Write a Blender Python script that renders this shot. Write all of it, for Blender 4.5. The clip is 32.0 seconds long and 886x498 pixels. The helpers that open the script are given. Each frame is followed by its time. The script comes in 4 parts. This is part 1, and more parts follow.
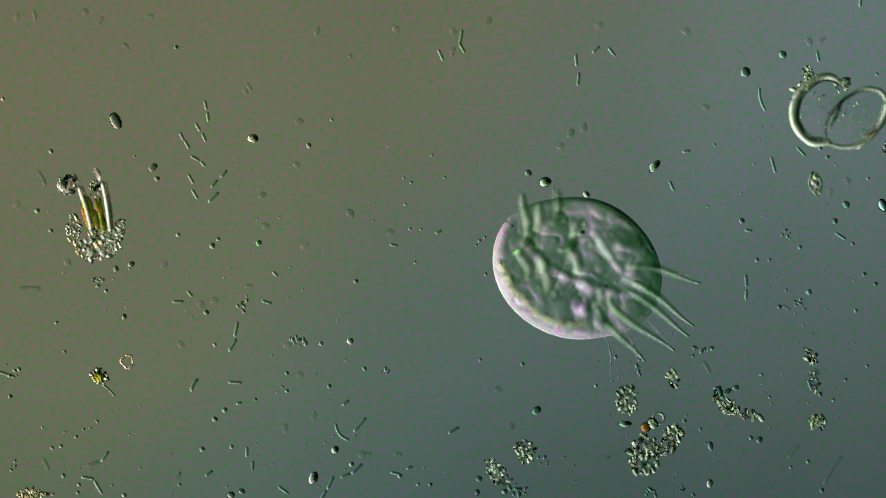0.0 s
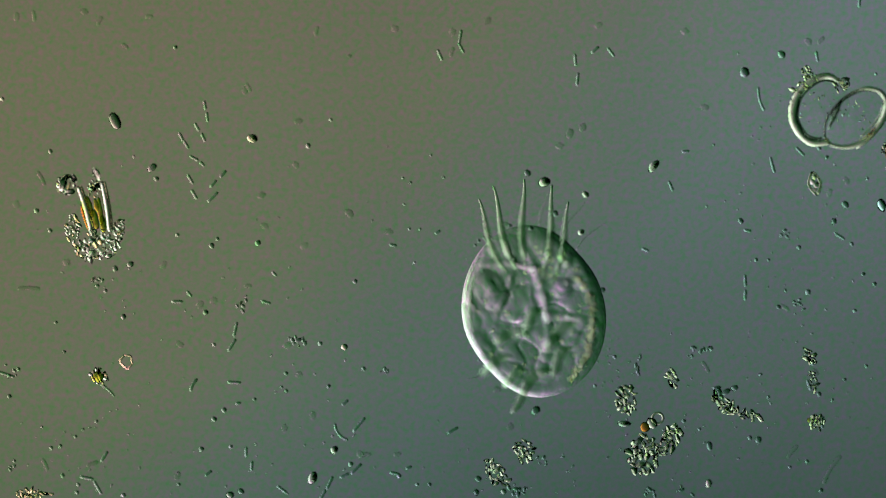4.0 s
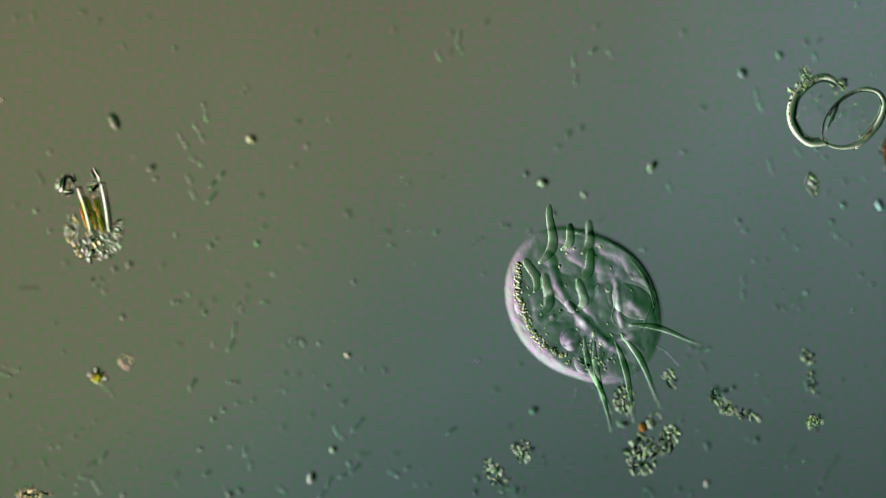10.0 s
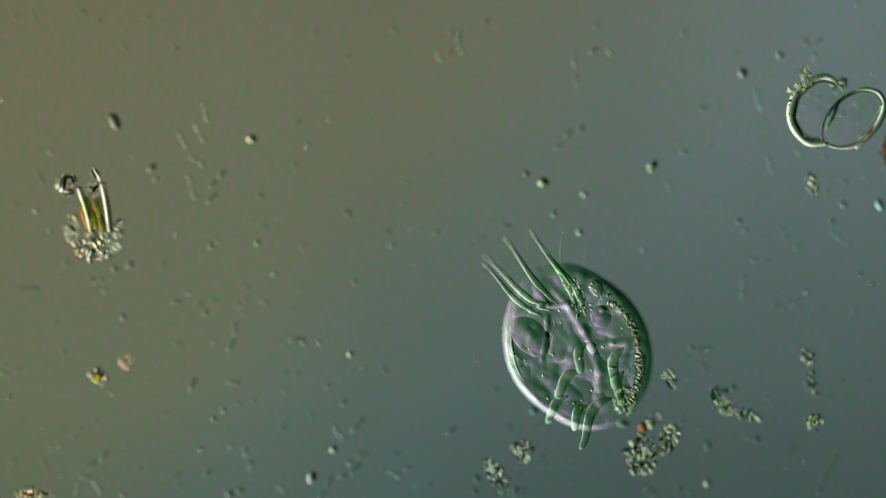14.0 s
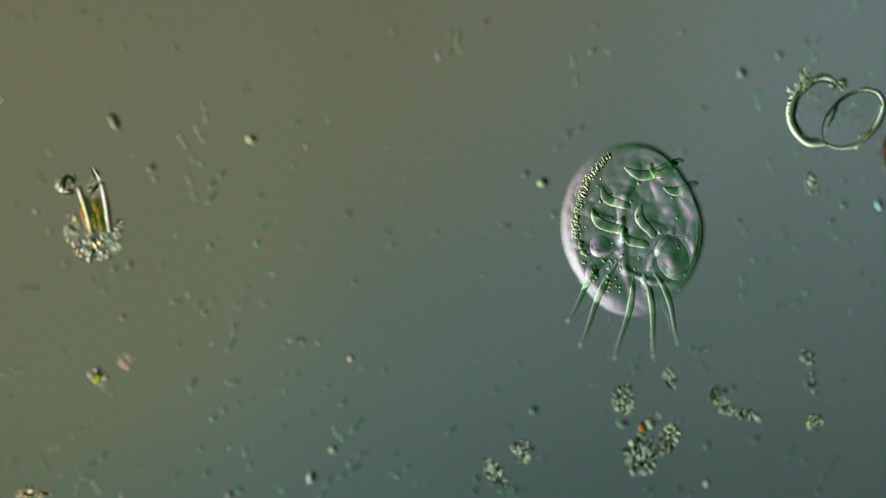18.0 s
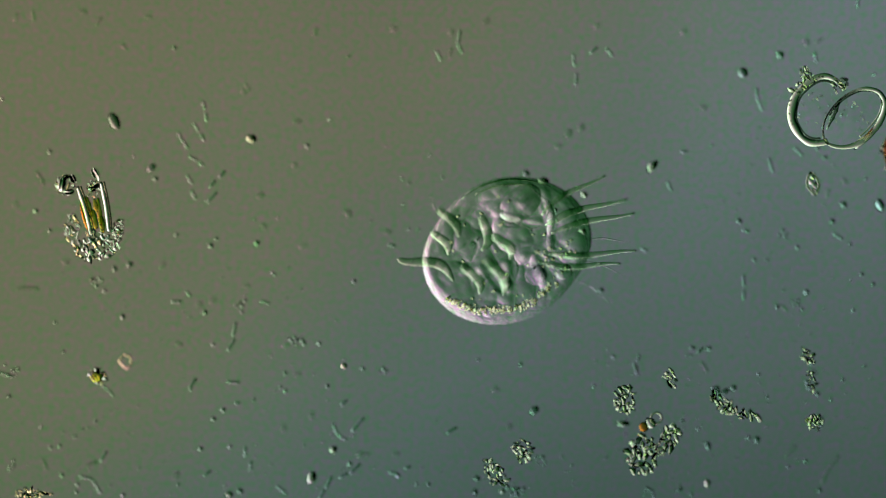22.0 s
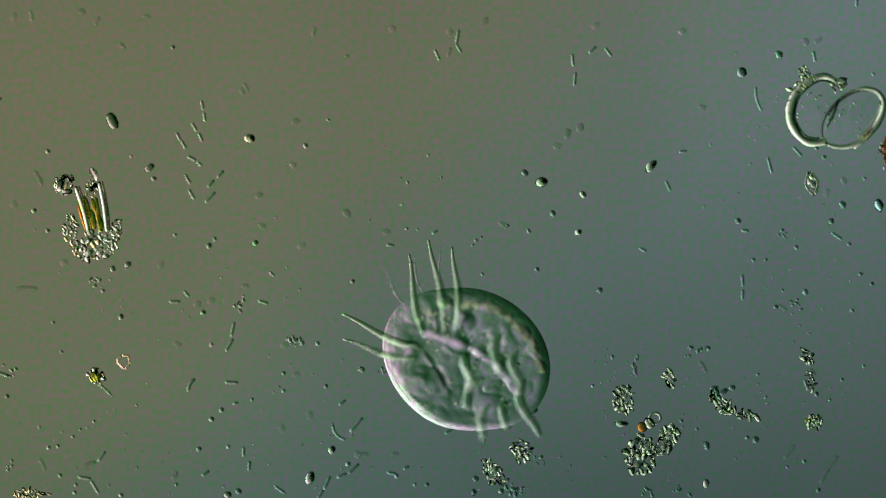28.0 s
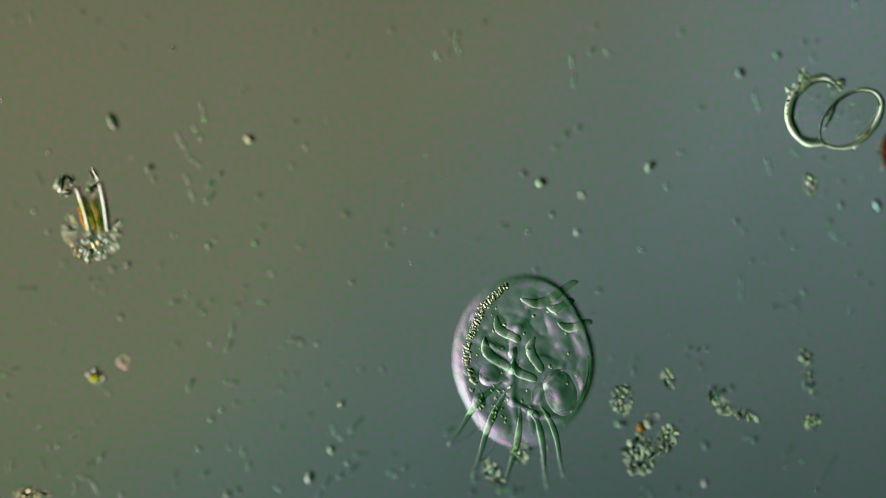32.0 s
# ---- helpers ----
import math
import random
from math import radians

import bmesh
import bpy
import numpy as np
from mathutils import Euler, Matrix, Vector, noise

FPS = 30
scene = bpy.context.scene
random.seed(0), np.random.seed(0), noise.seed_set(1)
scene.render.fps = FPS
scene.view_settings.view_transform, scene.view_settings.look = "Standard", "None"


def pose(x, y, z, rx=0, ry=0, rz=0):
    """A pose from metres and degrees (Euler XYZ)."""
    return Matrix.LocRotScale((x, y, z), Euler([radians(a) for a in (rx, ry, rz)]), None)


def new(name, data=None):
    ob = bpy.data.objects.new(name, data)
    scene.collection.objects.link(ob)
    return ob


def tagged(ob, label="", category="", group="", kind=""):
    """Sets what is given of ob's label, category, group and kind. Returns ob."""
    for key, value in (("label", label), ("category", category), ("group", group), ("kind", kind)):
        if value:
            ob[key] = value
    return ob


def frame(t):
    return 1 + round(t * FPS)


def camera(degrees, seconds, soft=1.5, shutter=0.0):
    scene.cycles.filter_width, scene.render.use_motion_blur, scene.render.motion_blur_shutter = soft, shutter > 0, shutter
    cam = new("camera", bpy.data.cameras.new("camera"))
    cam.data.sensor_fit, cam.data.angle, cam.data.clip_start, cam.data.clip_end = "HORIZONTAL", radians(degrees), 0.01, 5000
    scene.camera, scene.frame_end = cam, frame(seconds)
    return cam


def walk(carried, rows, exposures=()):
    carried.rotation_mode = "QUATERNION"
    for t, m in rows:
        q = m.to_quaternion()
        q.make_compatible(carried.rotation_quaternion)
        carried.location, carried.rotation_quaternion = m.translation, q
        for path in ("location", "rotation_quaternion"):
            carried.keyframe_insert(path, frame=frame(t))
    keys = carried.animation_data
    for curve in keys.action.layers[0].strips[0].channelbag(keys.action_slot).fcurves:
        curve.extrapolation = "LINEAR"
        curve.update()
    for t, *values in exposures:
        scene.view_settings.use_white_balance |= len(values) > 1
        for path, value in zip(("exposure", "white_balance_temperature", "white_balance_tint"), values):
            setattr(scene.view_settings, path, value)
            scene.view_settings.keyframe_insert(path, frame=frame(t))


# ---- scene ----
# One centimetre here stands for one micrometre on the microscope slide; the slide's top is z = 0.
DISTANCE = 60.0
cam = camera(4.4895, 32.0, soft=1.15)
cam.data.dof.use_dof = True
cam.data.dof.focus_distance = DISTANCE
cam.data.dof.aperture_fstop = 0.041
# seconds, sideways drift of the stage, height of the plane of focus
STAGE = [(0.0, 0.000, 0.035), (3.0, 0.000, 0.035), (3.5, 0.004, 0.043), (6.0, 0.004, 0.104), (6.5, 0.008, 0.119), (8.5, 0.009, 0.158), (9.0, 0.013, 0.172),
         (9.5, 0.009, 0.172), (13.0, 0.009, 0.188), (16.5, 0.009, 0.193), (18.0, 0.010, 0.203), (20.5, 0.009, 0.203), (21.5, 0.009, 0.172), (22.5, 0.010, 0.074),
         (23.0, 0.012, 0.048), (25.5, 0.012, 0.060), (27.5, 0.015, 0.064), (28.0, 0.018, 0.064), (28.5, 0.017, 0.089), (29.0, 0.014, 0.119), (30.5, 0.014, 0.172),
         (31.2, 0.014, 0.188), (32.0, 0.019, 0.203)]
walk(cam, [(t, pose(x, 0, DISTANCE + z)) for t, x, z in STAGE])

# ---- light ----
# Everything is seen by the light that comes up through the slide. An unseen glowing disc far below stands in for the
# condenser lens; it is graded from pink-white to dark green to give every slope in the clear things a lit or a dark
# side.
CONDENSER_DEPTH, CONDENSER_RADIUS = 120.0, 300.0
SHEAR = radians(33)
# slope of the ray that reaches the disc, colour of the disc there
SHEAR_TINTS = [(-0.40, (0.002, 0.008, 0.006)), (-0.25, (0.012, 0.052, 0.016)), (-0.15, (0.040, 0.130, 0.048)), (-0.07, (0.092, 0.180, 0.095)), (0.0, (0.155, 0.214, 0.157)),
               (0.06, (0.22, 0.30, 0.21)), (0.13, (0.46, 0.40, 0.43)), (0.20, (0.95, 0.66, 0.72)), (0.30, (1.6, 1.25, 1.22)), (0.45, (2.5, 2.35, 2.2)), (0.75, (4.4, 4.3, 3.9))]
world = bpy.data.worlds.new("world")
scene.world = world
world.use_nodes = True
back = world.node_tree.nodes["Background"]
back.inputs["Color"].default_value = (0.30, 0.42, 0.34, 1)
back.inputs["Strength"].default_value = 0.10
scene.view_settings.exposure = 0.0


# ---- materials ----
def node_material(name):
    m = bpy.data.materials.new(name)
    m.use_nodes = True
    return m, m.node_tree.nodes, m.node_tree.links, m.node_tree.nodes["Principled BSDF"]


def clear(name, dark, light, scale=20.0, ior=1.15, bump=0.15, spread=0.1, detail=5.0):
    """Clear tissue or mineral that bends the light: two tints by noise, a shift from object to object, fine relief."""
    m, nodes, links, bsdf = node_material(name)
    where = nodes.new("ShaderNodeTexCoord")
    grain = nodes.new("ShaderNodeTexNoise")
    grain.inputs["Scale"].default_value, grain.inputs["Detail"].default_value = scale, detail
    links.new(where.outputs["Object"], grain.inputs["Vector"])
    ramp = nodes.new("ShaderNodeValToRGB")
    ramp.color_ramp.elements[0].position, ramp.color_ramp.elements[1].position = 0.34, 0.66
    ramp.color_ramp.elements[0].color, ramp.color_ramp.elements[1].color = (*dark, 1), (*light, 1)
    links.new(grain.outputs["Fac"], ramp.inputs["Fac"])
    info = nodes.new("ShaderNodeObjectInfo")
    span = nodes.new("ShaderNodeMapRange")
    span.inputs["To Min"].default_value, span.inputs["To Max"].default_value = 1 - spread, 1.0
    links.new(info.outputs["Random"], span.inputs["Value"])
    shift = nodes.new("ShaderNodeHueSaturation")
    links.new(span.outputs["Result"], shift.inputs["Value"])
    links.new(ramp.outputs["Color"], shift.inputs["Color"])
    nodes.remove(bsdf)
    bend = nodes.new("ShaderNodeBsdfRefraction")
    bend.inputs["IOR"].default_value, bend.inputs["Roughness"].default_value = ior, 0.0
    links.new(shift.outputs["Color"], bend.inputs["Color"])
    if bump:
        fine = nodes.new("ShaderNodeTexNoise")
        fine.inputs["Scale"].default_value, fine.inputs["Detail"].default_value = scale * 3.5, 3.0
        links.new(where.outputs["Object"], fine.inputs["Vector"])
        relief = nodes.new("ShaderNodeBump")
        relief.inputs["Strength"].default_value, relief.inputs["Distance"].default_value = bump, 0.01
        links.new(fine.outputs["Fac"], relief.inputs["Height"])
        links.new(relief.outputs["Normal"], bend.inputs["Normal"])
    links.new(bend.outputs["BSDF"], nodes["Material Output"].inputs["Surface"])
    return m


def graded_glow():
    """The glowing disc in place of the condenser lens: its colour changes along the direction of shear."""
    m, nodes, links, bsdf = node_material("graded_glow")
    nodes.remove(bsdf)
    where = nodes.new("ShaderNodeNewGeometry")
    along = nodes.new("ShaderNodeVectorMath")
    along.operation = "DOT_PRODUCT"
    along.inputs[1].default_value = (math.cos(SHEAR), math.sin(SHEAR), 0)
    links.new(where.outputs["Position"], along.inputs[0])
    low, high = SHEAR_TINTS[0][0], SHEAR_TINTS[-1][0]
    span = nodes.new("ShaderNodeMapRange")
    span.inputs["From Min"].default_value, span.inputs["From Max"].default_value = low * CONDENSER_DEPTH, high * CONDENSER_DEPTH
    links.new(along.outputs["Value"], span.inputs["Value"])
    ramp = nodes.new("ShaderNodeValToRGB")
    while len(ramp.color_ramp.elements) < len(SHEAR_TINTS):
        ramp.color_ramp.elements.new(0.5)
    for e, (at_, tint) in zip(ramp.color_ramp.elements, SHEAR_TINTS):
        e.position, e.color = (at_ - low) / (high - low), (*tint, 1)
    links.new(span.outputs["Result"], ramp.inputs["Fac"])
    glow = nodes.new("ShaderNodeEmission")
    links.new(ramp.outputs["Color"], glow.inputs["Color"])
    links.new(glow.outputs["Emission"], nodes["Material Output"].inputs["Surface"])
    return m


def slide_surface():
    """The mounted fluid film on the slide: the field's light, olive in one corner and teal across, put into its tint,
    with fine mottling.
    """
    m, nodes, links, bsdf = node_material("field_tint_film")
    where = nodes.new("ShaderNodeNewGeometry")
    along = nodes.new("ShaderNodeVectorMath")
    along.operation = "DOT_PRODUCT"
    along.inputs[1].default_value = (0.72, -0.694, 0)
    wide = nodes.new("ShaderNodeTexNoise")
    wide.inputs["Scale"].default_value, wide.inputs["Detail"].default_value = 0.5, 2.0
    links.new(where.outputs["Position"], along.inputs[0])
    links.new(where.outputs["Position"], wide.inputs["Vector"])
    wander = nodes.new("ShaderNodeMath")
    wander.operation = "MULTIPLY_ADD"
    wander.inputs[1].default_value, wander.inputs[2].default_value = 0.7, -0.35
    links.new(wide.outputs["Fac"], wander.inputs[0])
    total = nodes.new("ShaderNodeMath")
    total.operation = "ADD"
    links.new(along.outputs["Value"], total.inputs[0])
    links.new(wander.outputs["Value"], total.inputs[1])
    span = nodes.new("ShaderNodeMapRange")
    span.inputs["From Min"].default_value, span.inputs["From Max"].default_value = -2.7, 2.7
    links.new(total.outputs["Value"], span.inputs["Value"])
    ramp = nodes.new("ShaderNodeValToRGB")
    stops = FIELD_TINTS
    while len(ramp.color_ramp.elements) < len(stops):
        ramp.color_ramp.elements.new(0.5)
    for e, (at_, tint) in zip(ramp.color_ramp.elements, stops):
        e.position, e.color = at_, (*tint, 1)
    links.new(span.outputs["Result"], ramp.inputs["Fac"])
    grain = nodes.new("ShaderNodeTexNoise")
    grain.inputs["Scale"].default_value, grain.inputs["Detail"].default_value = 34.0, 6.0
    grain.inputs["Roughness"].default_value = 0.68
    links.new(where.outputs["Position"], grain.inputs["Vector"])
    speck = nodes.new("ShaderNodeValToRGB")
    speck.color_ramp.elements[0].position, speck.color_ramp.elements[1].position = 0.3, 0.7
    speck.color_ramp.elements[0].color, speck.color_ramp.elements[1].color = (1.55, 0.83, 1.46, 1), (0.58, 1.17, 0.64, 1)
    links.new(grain.outputs["Fac"], speck.inputs["Fac"])
    both = nodes.new("ShaderNodeMix")
    both.data_type, both.blend_type = "RGBA", "MULTIPLY"
    both.inputs["Factor"].default_value = 1.0
    links.new(ramp.outputs["Color"], both.inputs["A"])
    links.new(speck.outputs["Color"], both.inputs["B"])
    split = nodes.new("ShaderNodeSeparateXYZ")
    links.new(where.outputs["Position"], split.inputs["Vector"])
    across = nodes.new("ShaderNodeMapRange")
    across.inputs["From Min"].default_value, across.inputs["From Max"].default_value = -2.4, 2.4
    links.new(split.outputs["X"], across.inputs["Value"])
    # left-to-right brightness of the field, carried by the film's colour
    thin = nodes.new("ShaderNodeValToRGB")
    thin.color_ramp.interpolation = "EASE"
    while len(thin.color_ramp.elements) < len(FIELD_BRIGHTNESS):
        thin.color_ramp.elements.new(0.5)
    for e, (at_, k) in zip(thin.color_ramp.elements, FIELD_BRIGHTNESS):
        e.position, e.color = at_, (k, k, k, 1)
    links.new(across.outputs["Result"], thin.inputs["Fac"])
    all_three = nodes.new("ShaderNodeMix")
    all_three.data_type, all_three.blend_type = "RGBA", "MULTIPLY"
    all_three.inputs["Factor"].default_value = 1.0
    links.new(both.outputs["Result"], all_three.inputs["A"])
    links.new(thin.outputs["Color"], all_three.inputs["B"])
    # evens out the disc's slanting glow by the film's colour
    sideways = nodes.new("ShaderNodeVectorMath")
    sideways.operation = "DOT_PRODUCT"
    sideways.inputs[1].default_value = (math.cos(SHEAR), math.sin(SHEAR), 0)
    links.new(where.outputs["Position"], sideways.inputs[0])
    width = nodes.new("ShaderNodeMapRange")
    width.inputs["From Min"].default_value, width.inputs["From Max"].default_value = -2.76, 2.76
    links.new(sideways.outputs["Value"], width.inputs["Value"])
    counter = nodes.new("ShaderNodeValToRGB")
    while len(counter.color_ramp.elements) < len(GLOW_COUNTER):
        counter.color_ramp.elements.new(0.5)
    for e, (at_, tint) in zip(counter.color_ramp.elements, GLOW_COUNTER):
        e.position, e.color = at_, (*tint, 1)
    links.new(width.outputs["Result"], counter.inputs["Fac"])
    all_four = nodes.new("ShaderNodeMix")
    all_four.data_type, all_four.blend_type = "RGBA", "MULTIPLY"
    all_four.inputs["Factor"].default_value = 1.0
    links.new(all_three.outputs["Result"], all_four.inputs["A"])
    links.new(counter.outputs["Color"], all_four.inputs["B"])
    # fall-off of the field's light at top and bottom, multiplied into the colour
    depth = nodes.new("ShaderNodeMapRange")
    depth.inputs["From Min"].default_value, depth.inputs["From Max"].default_value = -1.4, 1.4
    links.new(split.outputs["Y"], depth.inputs["Value"])
    ends = nodes.new("ShaderNodeValToRGB")
    while len(ends.color_ramp.elements) < len(FIELD_FALLOFF):
        ends.color_ramp.elements.new(0.5)
    for e, (at_, tint) in zip(ends.color_ramp.elements, FIELD_FALLOFF):
        e.position, e.color = at_, (*tint, 1)
    links.new(depth.outputs["Result"], ends.inputs["Fac"])
    all_five = nodes.new("ShaderNodeMix")
    all_five.data_type, all_five.blend_type = "RGBA", "MULTIPLY"
    all_five.inputs["Factor"].default_value = 1.0
    links.new(all_four.outputs["Result"], all_five.inputs["A"])
    links.new(ends.outputs["Color"], all_five.inputs["B"])
    film = nodes.new("ShaderNodeBsdfTransparent")
    links.new(all_five.outputs["Result"], film.inputs["Color"])
    nodes.remove(bsdf)
    links.new(film.outputs["BSDF"], nodes["Material Output"].inputs["Surface"])
    return m


def clear_glass():
    m, nodes, links, bsdf = node_material("slide_glass")
    pane = nodes.new("ShaderNodeBsdfTransparent")
    pane.inputs["Color"].default_value = (0.97, 0.99, 0.98, 1)
    links.new(pane.outputs["BSDF"], nodes["Material Output"].inputs["Surface"])
    return m


# brightness of the field from left to right, put into the film's colour
FIELD_BRIGHTNESS = [(0.0, 1.08), (0.25, 1.03), (0.45, 0.945), (0.68, 0.955), (0.84, 1.075), (1.0, 1.19)]
# film tint that cancels the disc's brightness gradient across the view
GLOW_COUNTER = [(0.0, (1.393, 1.2, 1.349)), (0.25, (1.185, 1.099, 1.167)), (0.5, (1.0, 1.0, 1.0)), (0.75, (0.832, 0.907, 0.844)), (1.0, (0.685, 0.82, 0.705))]
# the field's darker top and bottom edges, put into the film's colour
FIELD_FALLOFF = [(0.0, (0.86, 0.90, 0.92)), (0.24, (1.0, 1.0, 1.0)), (0.82, (1.0, 1.0, 1.0)), (1.0, (0.95, 0.96, 0.97))]
# the field's olive to teal light and its fall-off, put into the film
FIELD_TINTS = [(0.0, (0.907, 0.656, 0.537)), (0.14, (0.902, 0.668, 0.550)), (0.38, (0.817, 0.688, 0.614)), (0.5, (0.662, 0.665, 0.717)),
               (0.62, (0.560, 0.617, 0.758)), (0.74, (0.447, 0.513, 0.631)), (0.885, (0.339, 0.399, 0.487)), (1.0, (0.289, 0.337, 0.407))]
FIELD_FILM = slide_surface()
GLASS = clear_glass()
PELLICLE = clear("pellicle", (0.90, 1.0, 0.87), (1.0, 1.0, 1.0), 6.0, 1.13, 0.9, 0.0)
MEMBRANE = clear("vacuole_membrane", (0.85, 0.94, 0.85), (0.97, 1.0, 0.97), 20.0, 1.12)
PEARL = clear("pearly_drop", (0.68, 0.84, 0.66), (0.84, 0.93, 0.80), 30.0, 1.28, 0)
CIRRUS = clear("cirrus_bundle", (0.74, 0.98, 0.70), (0.92, 1.0, 0.88), 16.0, 1.18, 0.06)
BRISTLE = clear("fine_bristle", (0.90, 0.96, 0.90), (1.0, 1.0, 1.0), 16.0, 1.12)
GRANULE = clear("bright_granule", (1.0, 1.0, 0.72), (1.0, 1.0, 0.90), 3.0, 1.34, 0)
VACUOLE = clear("clear_vacuole", (0.97, 0.94, 0.98), (1.0, 0.98, 1.0), 8.0, 1.08)
FOOD = clear("food_mass", (0.84, 0.95, 0.84), (1.0, 0.99, 1.0), 14.0, 1.12, 0.4)
BACTERIUM = clear("bacterium_wall", (0.57, 0.79, 0.66), (0.71, 0.88, 0.78), 30.0, 1.17, 0)
FAINT = clear("pale_film", (0.90, 1.0, 0.90), (0.98, 1.0, 0.98), 25.0, 1.04)
MINERAL = clear("mineral_grain", (0.84, 1.0, 0.66), (0.98, 1.0, 0.84), 2.0, 1.42, 0, 0.10)
BRIGHT_DROP = clear("bright_drop", (0.92, 1.0, 0.76), (1.0, 1.0, 0.90), 30.0, 1.30, 0)
DARK_GRAIN = clear("dark_grain", (0.34, 0.44, 0.34), (0.72, 0.84, 0.68), 4.0, 1.22, 0, 0.3)
GLASSY = clear("silica_shell", (0.72, 0.98, 0.82), (0.86, 1.0, 0.98), 3.0, 1.40, 0)
GOLD = clear("golden_plastid", (0.60, 0.72, 0.16), (0.92, 1.0, 0.50), 18.0, 1.12, 0.2)
AMBER = clear("amber_drop", (0.90, 0.55, 0.14), (1.0, 0.80, 0.35), 24.0, 1.16, 0)
RUST = clear("rusty_plate", (0.50, 0.24, 0.14), (0.80, 0.45, 0.28), 14.0, 1.14, 0.3, 0.1)
PEBBLE = clear("pebble", (0.50, 0.68, 0.57), (0.64, 0.79, 0.69), 2.5, 1.22, 0)
DUST_SPECK = clear("dust_speck", (0.70, 0.84, 0.76), (0.80, 0.90, 0.83), 40.0, 1.12, 0)
VALVE_WALL = clear("valve_wall", (0.78, 1.0, 0.92), (0.86, 1.0, 1.0), 14.0, 1.42, 0)
VALVE_RIM = clear("valve_rim", (0.92, 1.0, 0.76), (1.0, 1.0, 0.86), 10.0, 1.42, 0)
VALVE_FILM = clear("valve_film", (0.99, 1.0, 0.99), (1.0, 1.0, 1.0), 14.0, 1.012, 0.2, 0.0)
GRADED_GLOW = graded_glow()


# ---- shapes ----
def part(name, bm, material, parent=None, label="", smooth=True):
    """Links a bmesh as one mesh object, under a thing or a part where one is given."""
    mesh = bpy.data.meshes.new(name)
    bmesh.ops.recalc_face_normals(bm, faces=bm.faces)
    bm.to_mesh(mesh)
    bm.free()
    for p in mesh.polygons:
        p.use_smooth = smooth
    if material:
        mesh.materials.append(material)
    ob = new(name, mesh)
    if parent:
        ob.parent = parent
    return tagged(ob, label)


def shared(name, mesh, parent, m):
    ob = new(name, mesh)
    ob.parent = parent
    ob.matrix_basis = m
    return ob


def tube(points, radii, sides=8, flat=1.0, belly=1.0):
    """A bent, tapered tube with closed ends; belly below one flattens its underside."""
    bm = bmesh.new()
    pts = [Vector(p) for p in points]
    rings = []
    for i, p in enumerate(pts):
        d = (pts[min(i + 1, len(pts) - 1)] - pts[max(i - 1, 0)]).normalized()
        side = Vector((-d.y, d.x, 0))
        side = side.normalized() if side.length > 1e-6 else Vector((1, 0, 0))
        up = d.cross(side)
        if up.z < 0:
            up = -up
        r = radii[i]
        rings.append([bm.verts.new(p + r * (math.cos(a) * side + math.sin(a) * flat * (1.0 if math.sin(a) > 0 else belly) * up)) for a in (2 * math.pi * k / sides for k in range(sides))])
    for a, b in zip(rings, rings[1:]):
        for k in range(sides):
            bm.faces.new((a[k], a[(k + 1) % sides], b[(k + 1) % sides], b[k]))
    bm.faces.new(rings[0][::-1])
    bm.faces.new(rings[-1])
    return bm


def capsule(length, radius, bend=0.0, sides=8, steps=8, flat=1.0):
    """A rod along x with round ends, bowed sideways by bend."""
    pts, radii = [], []
    for i in range(steps + 1):
        u = -math.cos(math.pi * i / steps)
        pts.append((u * length / 2, bend * (1 - u * u), radius * flat))
        end = max(0.0, 1 - abs(u))
        radii.append(max(0.12, min(1.0, math.sqrt(max(0.0, 1 - (1 - min(1.0, end * length / 2 / radius)) ** 2)))) * radius)
    return tube(pts, radii, sides, flat)


def lump(seed, detail=2, rough=0.35, stretch=(1, 1, 1)):
    """An uneven stone of radius one with flattened facets."""
    bm = bmesh.new()
    bmesh.ops.create_icosphere(bm, subdivisions=detail, radius=1)
    off = Vector((seed * 3.7, seed * 1.9, seed * 5.3))
    for v in bm.verts:
        k = 1 + rough * noise.noise(v.co * 1.1 + off) + rough * 0.5 * noise.noise(v.co * 2.6 + off)
        v.co = Vector((v.co.x * stretch[0], v.co.y * stretch[1], v.co.z * stretch[2])) * k
    return bm


def lump_mesh(name, seed, material, detail=1, rough=0.45, smooth=False):
    """A stone shared by many grains: rounded, or a shard with flat facets and a ridge."""
    mesh = bpy.data.meshes.new(name)
    bm = lump(seed, detail, rough)
    if not smooth:
        for v in bm.verts:
            v.co = Vector((v.co.x, v.co.y * (1 - 0.45 * max(0.0, v.co.z)), v.co.z))
    bm.to_mesh(mesh)
    bm.free()
    for p in mesh.polygons:
        p.use_smooth = smooth
    mesh.materials.append(material)
    return mesh


